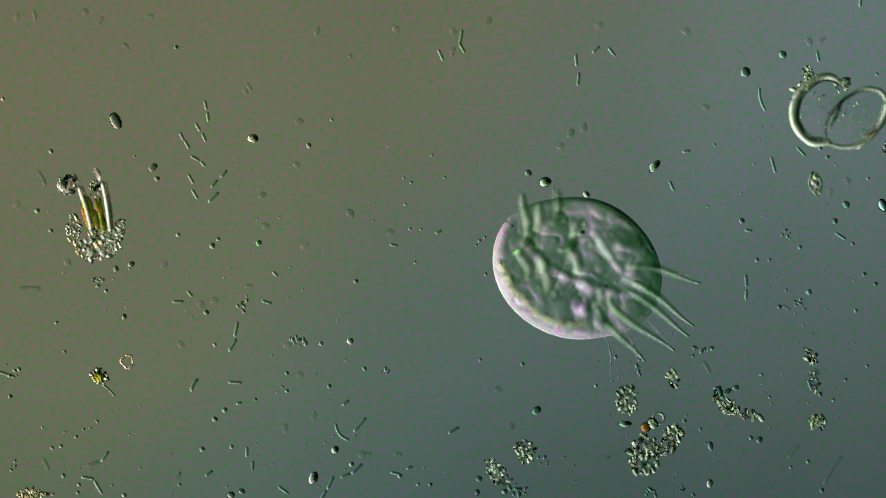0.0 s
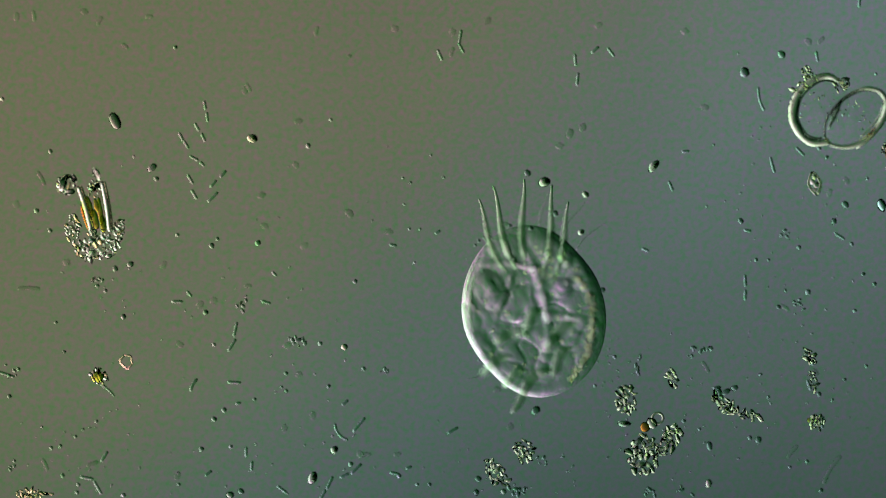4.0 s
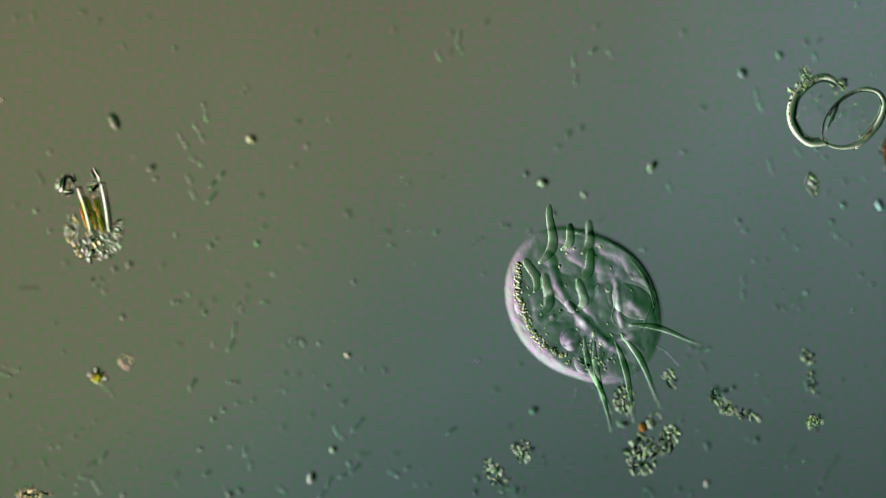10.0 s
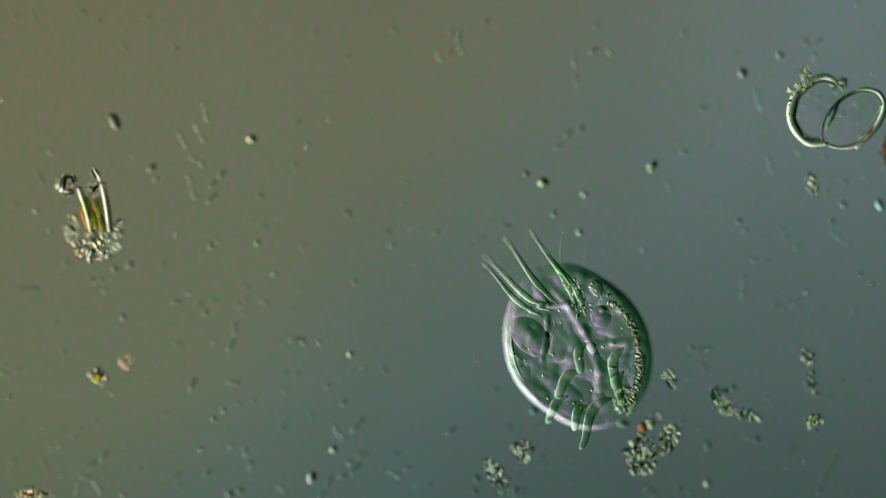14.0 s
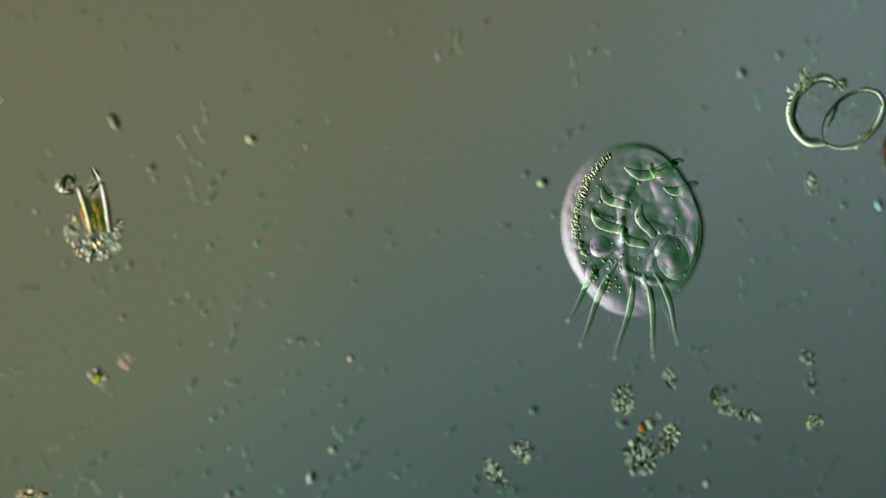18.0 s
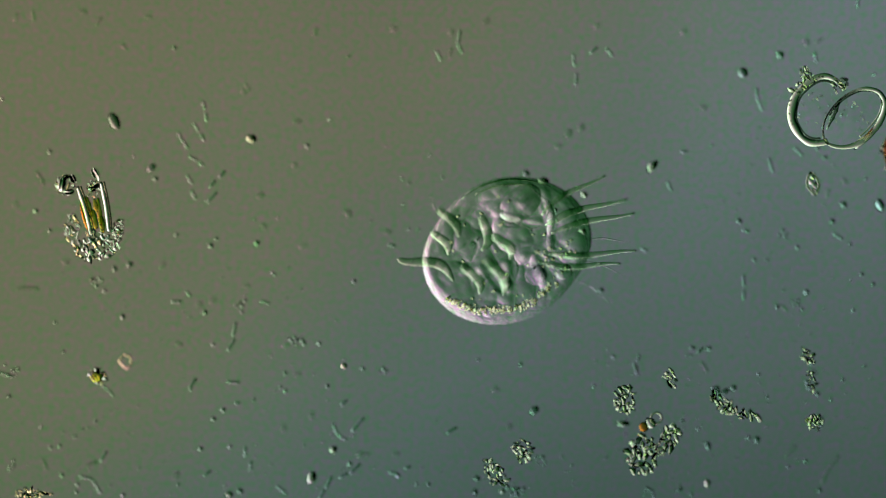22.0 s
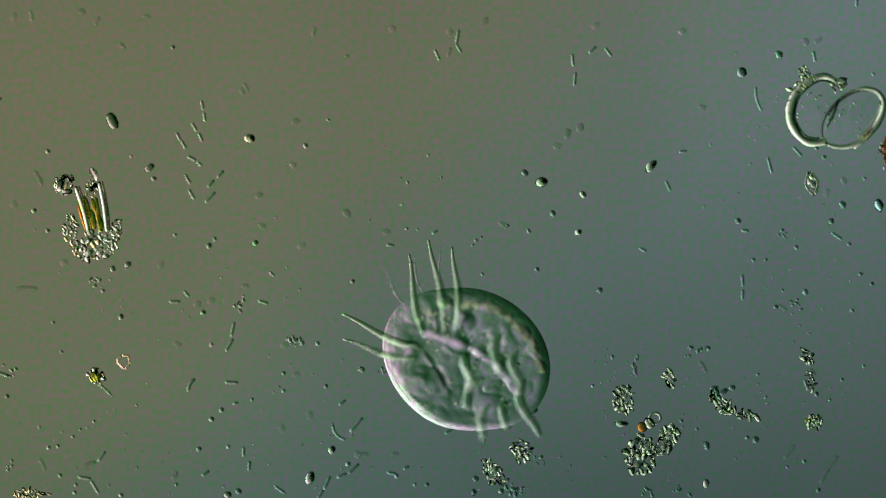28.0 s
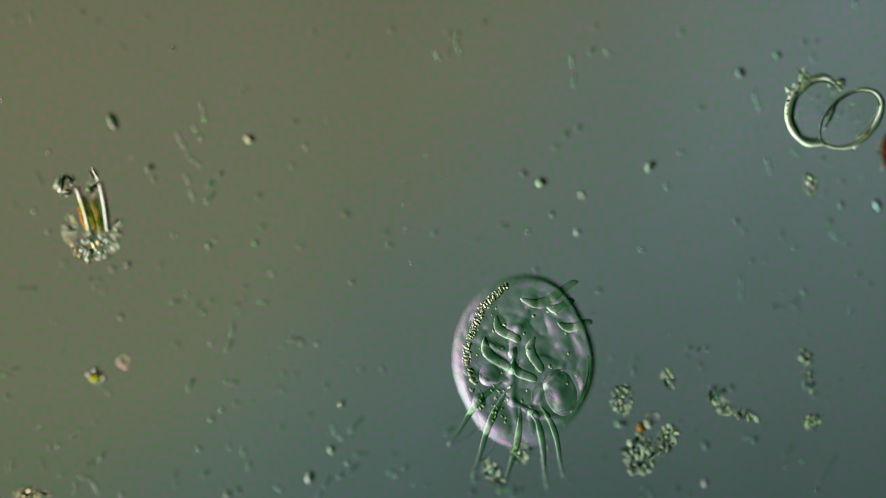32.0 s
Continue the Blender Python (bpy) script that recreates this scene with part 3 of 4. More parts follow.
def build_diatom_cluster(x, y):
    """A glassy box-shaped diatom with golden plastids, stuck in a heap of grains."""
    ob = tagged(new("diatom_cluster"), "glassy diatom with golden plastids stuck in shiny debris", "diatom")
    ob.matrix_basis = pose(x, y, 0) @ Matrix.Diagonal((1, 1, 1.15, 1))
    for x0, y0, x1, y1, r in ((-0.075, 0.165, 0.000, -0.100, 0.0128), (0.050, 0.190, 0.092, -0.080, 0.0118)):
        n = 12
        pts = [(x0 + (x1 - x0) * i / n + 0.008 * math.sin(math.pi * i / n), y0 + (y1 - y0) * i / n, 0.085) for i in range(n + 1)]
        part("valve", tube(pts, [r * (0.6 + 0.4 * math.sin(math.pi * i / n) ** 0.5) for i in range(n + 1)], 20, 1.0), VALVE_WALL, ob, "white glassy valve edge")
        # dark strip right of each valve, in place of its shaded side
        part("seam", tube([(p[0] + r * 1.25, p[1], 0.09) for p in pts], [0.0055] * (n + 1), 8, 1.5), DARK_GRAIN, ob, "dark strip for the valve's shaded side")
    part("stain", tube([(-0.062 + 0.042 * i / 6, 0.070 - 0.140 * i / 6, 0.080) for i in range(7)], [0.002 + 0.006 * math.sin(math.pi * i / 6) for i in range(7)], 8), AMBER, ob, "amber stain beside the valve")
    for x0, y0, bend in ((0.012, -0.105, 0.022), (0.072, -0.090, 0.020)):
        part("valve_foot", tube([(x0 + bend * math.cos(a), y0 - 0.024 * math.sin(a), 0.09) for a in (math.pi * i / 8 for i in range(9))], [0.0085] * 9, 10), VALVE_WALL, ob, "curled foot of the valve")
    girdle = part("girdle_band", dome(0.058, 0.125, 0.035, 4, 8, 28, 0.006, 3), VALVE_FILM, ob, "thin clear girdle")
    girdle.matrix_basis = pose(0.015, 0.055, 0, 0, 0, 14)
    for px_, py_, a, b, turn in ((-0.014, 0.055, 0.015, 0.058, 14), (0.014, -0.010, 0.017, 0.056, 12), (0.022, 0.065, 0.013, 0.040, 12), (0.042, 0.030, 0.015, 0.075, 8), (0.056, -0.035, 0.016, 0.050, 10)):
        p = part("plastid", lump(px_ * 90, 2, 0.3, (a, b, 0.030)), GOLD, ob, "golden-brown plastid")
        p.matrix_basis = pose(px_, py_, 0.070, 0, 0, turn)
    for px_, py_, a, b, turn in ((0.022, 0.232, 0.040, 0.019, -62), (-0.100, 0.205, 0.026, 0.018, -60), (-0.155, 0.180, 0.040, 0.020, 70),
                                 (-0.120, 0.135, 0.030, 0.016, 10), (-0.135, 0.215, 0.022, 0.013, 20), (0.000, 0.150, 0.020, 0.018, 0), (0.025, 0.165, 0.020, 0.014, 40)):
        p = part("grain", lump(px_ * 70 + 5, 2, 0.3, (a, b, 0.050)), GLASSY, ob)
        p.matrix_basis = pose(px_, py_, 0.065, 0, 0, turn)
    heap(ob, 70, 0.115, 0.058, 0.0120, 3, 0.15, 0.14, (0.022, -0.165), 0.55)
    heap(ob, 26, 0.034, 0.080, 0.010, 4, 0.10, 0.14, (-0.105, -0.060), 0.55)
    heap(ob, 24, 0.028, 0.075, 0.010, 6, 0.10, 0.14, (0.140, -0.070), 0.55)
    heap(ob, 8, 0.060, 0.020, 0.009, 8, 0.10, 0.14, (0.030, -0.080), 0.55)
    heap(ob, 18, 0.034, 0.050, 0.0065, 9, 0.12, 0.14, (0.006, 0.155), 0.55)
    heap(ob, 14, 0.050, 0.055, 0.0085, 10, 0.10, 0.14, (-0.140, 0.175), 0.55)


def build_shell(x, y):
    """An empty two-valved shell, gaping, seen from above."""
    ob = tagged(new("empty_shell"), "empty clear two-valved shell with thick rounded rims", "shell")
    ob.matrix_basis = pose(x, y, 0.045)
    # first valve
    v = part("valve", ring(0.180, 0.150, 0.0230, 0.022, (219, 330), 96, 20, 0.05, 2, (125, 0.60)), VALVE_RIM, ob, "thick pale green valve rim with a dark ring for the rim's shaded inner side")
    v.matrix_basis = pose(-0.092, 0.018, 0.050, 0, 0, 68)
    film = part("membrane", dome(0.170, 0.140, 0.010, 2, 12, 48, 0.010, 5), VALVE_FILM, v, "clear thin membrane")
    film.matrix_basis = pose(0, 0, 0.006)
    # dark rings inside both rims stand for their shaded inner sides
    part("inner_lip", ring(0.156, 0.126, 0.0065, 0.014, (205, 345), 64, 8, 0.05, 2), DARK_GRAIN, v, "dark ring for the rim's shaded inner side")
    # second valve, leaning on the first
    w = part("valve", ring(0.194, 0.120, 0.0160, 0.016, (), 96, 20, 0.04, 6, (-62, 0.75)), VALVE_RIM, ob, "thick pale green valve rim")
    w.matrix_basis = pose(0.082, -0.024, 0.070, 0, 0, 42)
    part("inner_lip", ring(0.183, 0.109, 0.0050, 0.010, (120, 330), 64, 6, 0.05, 6), DARK_GRAIN, w, "dark ring for the rim's shaded inner side")
    part("second_rim", ring(0.172, 0.098, 0.0045, 0.010, (-15, 255), 64, 6, 0.08, 4), VALVE_RIM, w, "thin inner rim")
    part("membrane", dome(0.186, 0.112, 0.010, 2, 12, 48, 0.010, 8), VALVE_FILM, w, "clear thin membrane")
    part("hinge", tube([(-0.062 + 0.075 * i / 8, -0.085 + 0.165 * i / 8, 0.060 + 0.03 * math.sin(math.pi * i / 8)) for i in range(9)], [0.003 + 0.010 * math.sin(math.pi * i / 8) * (0.8 + 0.4 * (i % 2)) for i in range(9)]), DARK_GRAIN, ob, "dark hinge gap")
    beads = random.Random(17)
    for i in range(15):
        a = radians(68 + 20 + 118 * i / 14 + beads.uniform(-3, 3))
        s = beads.uniform(0.003, 0.008)
        m = pose(-0.092 + 0.172 * math.cos(a), 0.018 + 0.176 * math.sin(a), 0.120, 0, 0, beads.uniform(0, 180))
        shared("nodule", beads.choice(DARK_GRAINS + GRAINS[:4]), v, v.matrix_basis.inverted() @ m @ Matrix.Diagonal((s * 1.4, s, s, 1)))
    part("outer_lip", tube([(0.085 + 0.150 * i / 8, -0.192 + 0.110 * i / 8 + 0.03 * (i / 8) ** 2, 0.06) for i in range(9)], [0.003 + 0.007 * math.sin(math.pi * i / 8) for i in range(9)]), VALVE_RIM, ob, "pale outer lip")
    for at_x, at_y in ((-0.150, 0.196), (-0.195, 0.160), (-0.228, 0.115)):
        heap(ob, 7, 0.022, 0.018, 0.011, 21 + int(at_y * 100), 0.07, 0.1, (at_x, at_y), 0.0)
    heap(ob, 16, 0.040, 0.036, 0.013, 22, 0.03, 0.4, (0.010, 0.150), 0.0)
    heap(ob, 26, 0.130, 0.100, 0.0045, 23, 0.03, 0.1, (-0.100, 0.020))
    heap(ob, 20, 0.110, 0.085, 0.0042, 24, 0.03, 0.1, (0.080, -0.010))


def build_pennate(x, y, turn):
    ob = tagged(new("pennate_diatom"), "small boat-shaped glassy diatom with bright contents", "diatom")
    ob.matrix_basis = pose(x, y, 0, 0, 0, turn) @ Matrix.Diagonal((1, 1, 2.4, 1))
    part("shell", capsule(0.130, 0.026, 0.0, 10, 12, 0.7), VALVE_FILM, ob, "thin clear shell")
    for s in (-1, 1):
        part("rim", tube([(-0.062 + 0.124 * i / 10, s * 0.031 * math.sin(math.pi * i / 10), 0.030) for i in range(11)], [0.0075] * 11), VALVE_RIM, ob, "bright rim")
    for px_, py_, size in ((-0.034, 0.006, 0.015), (-0.012, -0.008, 0.017), (0.012, 0.006, 0.016), (0.034, -0.006, 0.014), (0.000, 0.014, 0.010)):
        p = part("oil_drop", lump(px_ * 100 + 3, 2, 0.3, (size * 0.9, size * 0.85, 0.012)), BRIGHT_DROP, ob, "bright cream oil drop")
        p.matrix_basis = pose(px_, py_, 0.036)


def spore(x, y, length, width, turn, label="small bright oval spore with a dark core, shifted to the shaded side on the slide"):
    """A shiny oval cell with a dark core and a bright drop beside it."""
    length, width = length * 0.88, width * 0.88
    ob = tagged(new("spore"), label, "spore", "spores")
    ob.matrix_basis = pose(x, y, 0, 0, 0, turn)
    p = part("wall", lump(x * 7 + 2, 3, 0.18, (length * 0.5, width * 0.5, 0.022)), PEARL, ob, "bright rounded wall")
    p.matrix_basis = pose(0, 0, 0.020)
    # the dark core always sits to the right, doubling as the spore's shade
    p = part("core", lump(y * 5 + 1, 2, 0.3, (length * 0.30, width * 0.26, 0.016)), DARK_GRAIN, ob, "dark core, shifted to the shaded side")
    p.matrix_basis = pose(0, 0, 0.038) @ Matrix.Translation(Matrix.Rotation(radians(-turn), 3, "Z") @ Vector((width * 0.16, 0, 0)))
    p = part("drop", lump(y * 9 + 3, 2, 0.3, (length * 0.13, width * 0.13, 0.012)), PEARL, ob, "shiny inner drop")
    p.matrix_basis = pose(length * 0.08, 0, 0.050)


def build_square_crystal(x, y):
    ob = tagged(new("crystal"), "clear five-sided crystal plate lying flat", "crystal")
    ob.matrix_basis = pose(x, y, 0)
    corners = [(-0.036, 0.003), (-0.008, 0.036), (0.026, 0.034), (0.034, -0.010), (0.008, -0.040)]
    for (ax, ay), (bx, by) in zip(corners, corners[1:] + corners[:1]):
        part("edge", tube([(ax + (bx - ax) * i / 4, ay + (by - ay) * i / 4, 0.010) for i in range(5)], [0.0045] * 5, 8), VALVE_RIM, ob)
    bm = bmesh.new()
    low = [bm.verts.new((x_, y_, 0.002)) for x_, y_ in corners]
    high = [bm.verts.new((x_ * 0.92, y_ * 0.92, 0.010)) for x_, y_ in corners]
    bm.faces.new(high)
    bm.faces.new(low[::-1])
    for i in range(5):
        bm.faces.new((low[i], low[(i + 1) % 5], high[(i + 1) % 5], high[i]))
    part("plate", bm, VALVE_FILM, ob, smooth=False)


def build_ring_grain(x, y):
    """A bright amber grain pressed against a clear ring."""
    ob = tagged(new("ringed_grain"), "amber grain pressed against a small clear ring", "grain")
    ob.matrix_basis = pose(x, y, 0.0, 0, 0, 35)
    p = part("amber_body", lump(3, 2, 0.3, (0.026, 0.028, 0.024)), AMBER, ob, "amber glassy body")
    p.matrix_basis = pose(-0.048, 0, 0.055)
    p = part("bright_core", lump(8, 2, 0.25, (0.027, 0.030, 0.022)), BRIGHT_DROP, ob, "bright cream core")
    p.matrix_basis = pose(-0.006, -0.004, 0.060)
    p = part("ring", ring(0.030, 0.028, 0.0065, 0.010, (), 32, 12), VALVE_RIM, ob, "clear ring")
    p.matrix_basis = pose(0.034, 0, 0.050)


def build_spiky_ball(x, y):
    ob = tagged(new("spiky_grain"), "prickly golden-white grain with a trailing rod", "grain")
    ob.matrix_basis = pose(x, y, 0)
    core = part("core", lump(2, 2, 0.4, (0.030, 0.030, 0.034)), GOLD, ob, "golden core")
    core.matrix_basis = pose(0, 0, 0.040)
    heap(ob, 18, 0.045, 0.045, 0.013, 31, 0.07, 0.15, (0.0, 0.0), 0.5)
    p = part("rod", capsule(0.100, 0.006, 0.006), BACTERIUM, ob, "thin pale rod")
    p.matrix_basis = pose(0.045, -0.075, 0, 0, 0, -42)


def build_rusty_plate(x, y):
    ob = tagged(new("rusty_fragment"), "rust-red fragment with pale edges beside the shell", "fragment")
    ob.matrix_basis = pose(x, y, 0)
    p = part("plate", lump(6, 2, 0.3, (0.028, 0.085, 0.030)), RUST, ob, "rust-red plate")
    p.matrix_basis = pose(0.012, 0, 0.027)
    heap(ob, 12, 0.030, 0.10, 0.011, 41, 0.04, 0.2)


# large things
build_diatom_cluster(-1.857, 0.168)
build_shell(2.109, 0.720)
build_pennate(1.977, 0.348, -78)
build_square_crystal(-1.680, -0.600)
build_ring_grain(1.116, -0.918)
build_spiky_ball(-1.824, -0.675)
build_rusty_plate(2.370, 0.519)
grain(2.334, 0.234, 0.024, 0.036, 20, 0, GLASSY, "yellowish glassy crystal beside the shell")
# clumps
clump(0.978, -0.801, 0.052, 0.076, 0, 46, 0.0135, 1, "tall clump of shiny green and black debris grains", 0.10)
clump(1.070, -1.092, 0.082, 0.108, -10, 95, 0.0156, 2, "large heap of shiny green and black debris grains", 0.08)
clump(1.209, -1.017, 0.045, 0.085, -25, 34, 0.0150, 3)
clump(1.488, -0.813, 0.066, 0.027, -35, 18, 0.0165, 4, "ragged streak of bright debris grains")
clump(1.602, -0.876, 0.090, 0.024, -12, 20, 0.0135, 5, "ragged streak of bright debris grains")
clump(0.438, -1.071, 0.051, 0.060, 20, 26, 0.0120, 6)
clump(0.288, -1.191, 0.087, 0.045, -50, 34, 0.0120, 7)
clump(0.543, -1.119, 0.042, 0.033, -40, 8, 0.0078, 8, "thin scatter of tiny debris grains", 0.01)
clump(1.224, -0.687, 0.027, 0.048, 20, 14, 0.0120, 9)
clump(1.053, -0.612, 0.024, 0.066, -20, 9, 0.0078, 10, "thin strand of tiny debris grains", 0.01)
clump(1.362, -0.543, 0.078, 0.036, 0, 11, 0.0084, 12, "thin scatter of tiny debris grains", 0.01)
clump(1.863, -0.261, 0.054, 0.108, 20, 12, 0.0072, 13, "thin scatter of tiny debris grains", 0.01)
clump(1.818, 0.078, 0.060, 0.024, -20, 9, 0.0072, 14, "thin scatter of tiny debris grains", 0.01)
clump(1.956, -0.573, 0.024, 0.048, 25, 12, 0.0120, 15)
clump(1.971, -0.705, 0.024, 0.072, 10, 9, 0.0090, 16)
clump(1.986, -0.921, 0.048, 0.036, 0, 12, 0.0102, 17)
clump(-0.762, -0.495, 0.060, 0.027, -25, 12, 0.0090, 18, "thin scatter of tiny debris grains", 0.01)
clump(-1.062, -0.297, 0.030, 0.048, 0, 9, 0.0078, 19, "thin scatter of tiny debris grains", 0.01)
clump(-1.818, -0.171, 0.042, 0.030, 0, 9, 0.0090, 20, "thin scatter of tiny debris grains", 0.01)
clump(-0.306, -0.642, 0.024, 0.027, 0, 7, 0.0078, 22, "thin scatter of tiny debris grains", 0.01)
clump(-2.286, -0.642, 0.036, 0.048, 30, 8, 0.0084, 23, "thin scatter of tiny debris grains", 0.01)
clump(-2.172, -1.299, 0.102, 0.024, 0, 20, 0.0102, 24)
clump(-2.292, -1.143, 0.024, 0.030, 0, 6, 0.0090, 25, "thin scatter of tiny debris grains", 0.01)
clump(1.932, 0.942, 0.024, 0.030, 0, 10, 0.0096, 26)
clump(0.402, -1.275, 0.084, 0.027, 0, 14, 0.0090, 27, "thin scatter of tiny debris grains", 0.01)
clump(1.098, -1.293, 0.048, 0.018, -15, 9, 0.0090, 28, "thin scatter of tiny debris grains", 0.01)
clump(1.503, -0.747, 0.084, 0.015, 5, 6, 0.0135, 29, "thin scatter of tiny debris grains", 0.01)
clump(1.278, -1.281, 0.060, 0.024, -25, 8, 0.0090, 30, "thin scatter of tiny debris grains", 0.01)
# single grains
grain(-1.737, 0.678, 0.027, 0.051, 22, 0)
grain(-1.542, 0.432, 0.030, 0.018, 35, 0)
grain(0.453, 0.405, 0.018, 0.018, 0, 0)
grain(1.605, 0.939, 0.027, 0.027, 0, 0)
grain(1.803, 1.035, 0.021, 0.021, 0, 0)
grain(2.142, 0.237, 0.018, 0.021, 60, 0)
grain(2.082, 0.147, 0.015, 0.018, 0, 0)
grain(0.498, -0.858, 0.027, 0.021, 40, 0)
grain(-1.128, -1.305, 0.021, 0.018, 0, 0, PEARL)
grain(-1.068, -1.287, 0.015, 0.018, 60, 0)
grain(1.416, -1.245, 0.024, 0.018, 70, 0, BRIGHT_DROP)
grain(1.680, -1.014, 0.018, 0.021, -40, 0)
grain(1.422, -1.047, 0.015, 0.027, 10, 0)
grain(0.192, -1.221, 0.018, 0.015, 0, 0)
grain(0.183, -1.293, 0.015, 0.018, 0, 0)
grain(0.327, -1.287, 0.015, 0.015, 0, 0, PEARL)
grain(1.956, -0.909, 0.018, 0.015, 0, 0, GOLD, "brownish glassy grain on the slide")
grain(0.678, 0.612, 0.021, 0.027, -20, 0, FAINT)
grain(0.747, 0.645, 0.018, 0.027, -20, 0, FAINT)
grain(-1.737, -0.105, 0.015, 0.018, 0, 0)
grain(-1.656, -0.081, 0.021, 0.015, 20, 0)
grain(-0.492, 0.189, 0.030, 0.018, -50, 0, FAINT)
grain(0.339, 0.129, 0.027, 0.015, -30, 0, FAINT)
grain(0.852, -0.219, 0.018, 0.015, 10, 0)
spore(1.125, 0.441, 0.090, 0.045, 48)
spore(0.543, 0.357, 0.075, 0.057, 12)
spore(0.966, -0.927, 0.084, 0.036, 0)
spore(-0.687, -1.215, 0.084, 0.051, 68)
spore(-0.573, -1.068, 0.054, 0.042, 50)
spore(0.762, 0.291, 0.045, 0.036, -50)
spore(0.738, 0.090, 0.042, 0.036, 20)
spore(-1.008, 0.588, 0.066, 0.054, 0)
# rods of the olive corner
faint(-1.818, 1.212, 0.054, 60, 0.0105)
faint(-2.172, 1.239, 0.060, -80, 0.0105)
faint(-2.133, 0.375, 0.090, -62, 0.0105)
faint(-1.032, 0.858, 0.054, -60, 0.0105)
faint(-1.557, 1.233, 0.042, 0, 0.0105)
faint(-1.686, 1.077, 0.042, -40, 0.0105)
faint(-0.666, 1.158, 0.054, 75, 0.0105)
faint(-0.492, 1.023, 0.024, 0, 0.0105)
faint(-2.196, -0.213, 0.120, 0, 0.0105)
faint(-1.857, -1.143, 0.066, 20, 0.0105)
faint(-2.112, -1.146, 0.072, -65, 0.0105)
faint(0.054, 1.047, 0.054, 72, 0.0105)
faint(-0.402, -1.092, 0.048, 0, 0.0105)
faint(-1.032, -0.198, 0.042, 0, 0.0105)
faint(2.073, -1.173, 0.180, 58, 0.0105)
faint(1.863, -1.077, 0.090, 50, 0.0105)
faint(1.398, -0.627, 0.072, -60, 0.0105)
faint(2.013, 1.107, 0.048, 40, 0.0105)
faint(1.818, -0.312, 0.060, -30, 0.0105)
faint(-0.237, -1.092, 0.042, 10, 0.0105)
rod(-1.26, 0.765, 0.052, -80)
rod(-1.248, 0.702, 0.052, -84)
rod(-1.302, 0.648, 0.052, -60)
rod(-1.269, 0.594, 0.052, -66)
rod(-1.386, 0.597, 0.052, -62)
rod(-1.359, 0.555, 0.052, -60)
rod(-1.164, 0.399, 0.052, 48)
rod(-1.215, 0.348, 0.052, 50)
rod(-1.317, 0.483, 0.054, -28)
rod(-1.275, 0.453, 0.036, -45)
rod(-1.338, 0.372, 0.060, -60)
rod(-1.317, 0.291, 0.060, -60)
rod(-1.218, 0.276, 0.078, 45)
rod(-0.012, 1.032, 0.066, -66)
rod(0.096, 1.125, 0.084, 80)
rod(0.102, 1.068, 0.060, -60)
rod(-0.024, 0.090, 0.036, 30)
rod(-0.261, 0.021, 0.042, -12)
# rods of the teal side
rod(0.708, 1.005, 0.066, -86)
rod(0.720, 0.903, 0.072, 84)
rod(0.813, 1.059, 0.054, 42)
rod(0.897, 1.047, 0.060, -52)
rod(1.755, 0.447, 0.090, -75)
rod(1.293, 0.519, 0.042, 8)
rod(1.215, 0.336, 0.060, -66)
rod(2.112, 0.069, 0.066, -32)
rod(1.902, 0.519, 0.066, -46)
rod(2.217, 1.308, 0.048, 85)
rod(1.992, 1.023, 0.060, -80)
rod(1.611, -0.168, 0.066, -87)
rod(1.611, -0.243, 0.057, 88)
rod(1.950, -0.723, 0.060, -70)
rod(2.022, -0.921, 0.066, 86)
rod(1.080, -0.003, 0.042, -22)
rod(1.623, 0.099, 0.042, -10)
rod(1.698, 0.798, 0.132, -76, 0.0072, -0.012)
# rods of the near edge
rod(-2.322, -0.663, 0.108, -18)
rod(-1.407, -0.279, 0.060, 0)
rod(-1.344, -0.237, 0.042, -50)
rod(-1.242, -1.191, 0.048, 36)
rod(-1.794, -1.101, 0.066, 56)
rod(-1.887, -1.215, 0.072, -10)
rod(-1.830, -1.266, 0.084, -60)
rod(-1.098, -0.426, 0.081, 78)
rod(-1.116, -0.510, 0.078, 58)
rod(-0.936, -0.282, 0.054, -16)
rod(-1.104, -0.708, 0.072, -3)
rod(-1.083, -0.819, 0.030, 10)
rod(-1.041, -1.077, 0.054, 88)
rod(-1.011, -1.152, 0.054, 85)
rod(-0.849, -1.278, 0.066, -36)
rod(-0.891, -0.132, 0.036, -45)
rod(-0.516, -0.816, 0.045, 40)
rod(-0.441, -0.933, 0.102, 50)
rod(-0.597, -1.242, 0.078, 65)
rod(-0.633, -1.305, 0.066, 60)
rod(-0.456, -1.167, 0.078, 44)
rod(-0.519, -1.203, 0.054, 25)
rod(-0.252, -1.191, 0.054, -12)
rod(-0.177, -1.161, 0.036, 25)
rod(0.057, -0.963, 0.066, 30)
rod(-1.317, -0.723, 0.078, 62, 0.0090, 0.009)
rod(-0.534, -0.969, 0.114, -52, 0.0075, -0.021)
# granules
dot(-1.416, 1.071, 0.0105)
dot(-2.337, 0.798, 0.0105)
dot(-2.082, 0.519, 0.0120)
dot(-1.638, 0.492, 0.0075)
dot(-1.518, 0.375, 0.0135)
dot(-2.154, 0.204, 0.0135)
dot(-2.082, 0.099, 0.0120)
dot(-1.407, 0.075, 0.0105)
dot(-1.224, 0.018, 0.0150)
dot(-1.194, 0.054, 0.0105)
dot(-0.711, 0.549, 0.0135)
dot(-0.978, 0.033, 0.0150)
dot(-0.591, 0.687, 0.0090)
dot(-0.207, 0.378, 0.0075)
dot(1.587, 0.150, 0.0150)
dot(1.896, 0.009, 0.0120)
dot(2.259, 0.375, 0.0090)
dot(2.304, 0.930, 0.0090)
dot(2.043, 0.489, 0.0105)
dot(2.004, 0.537, 0.0120)
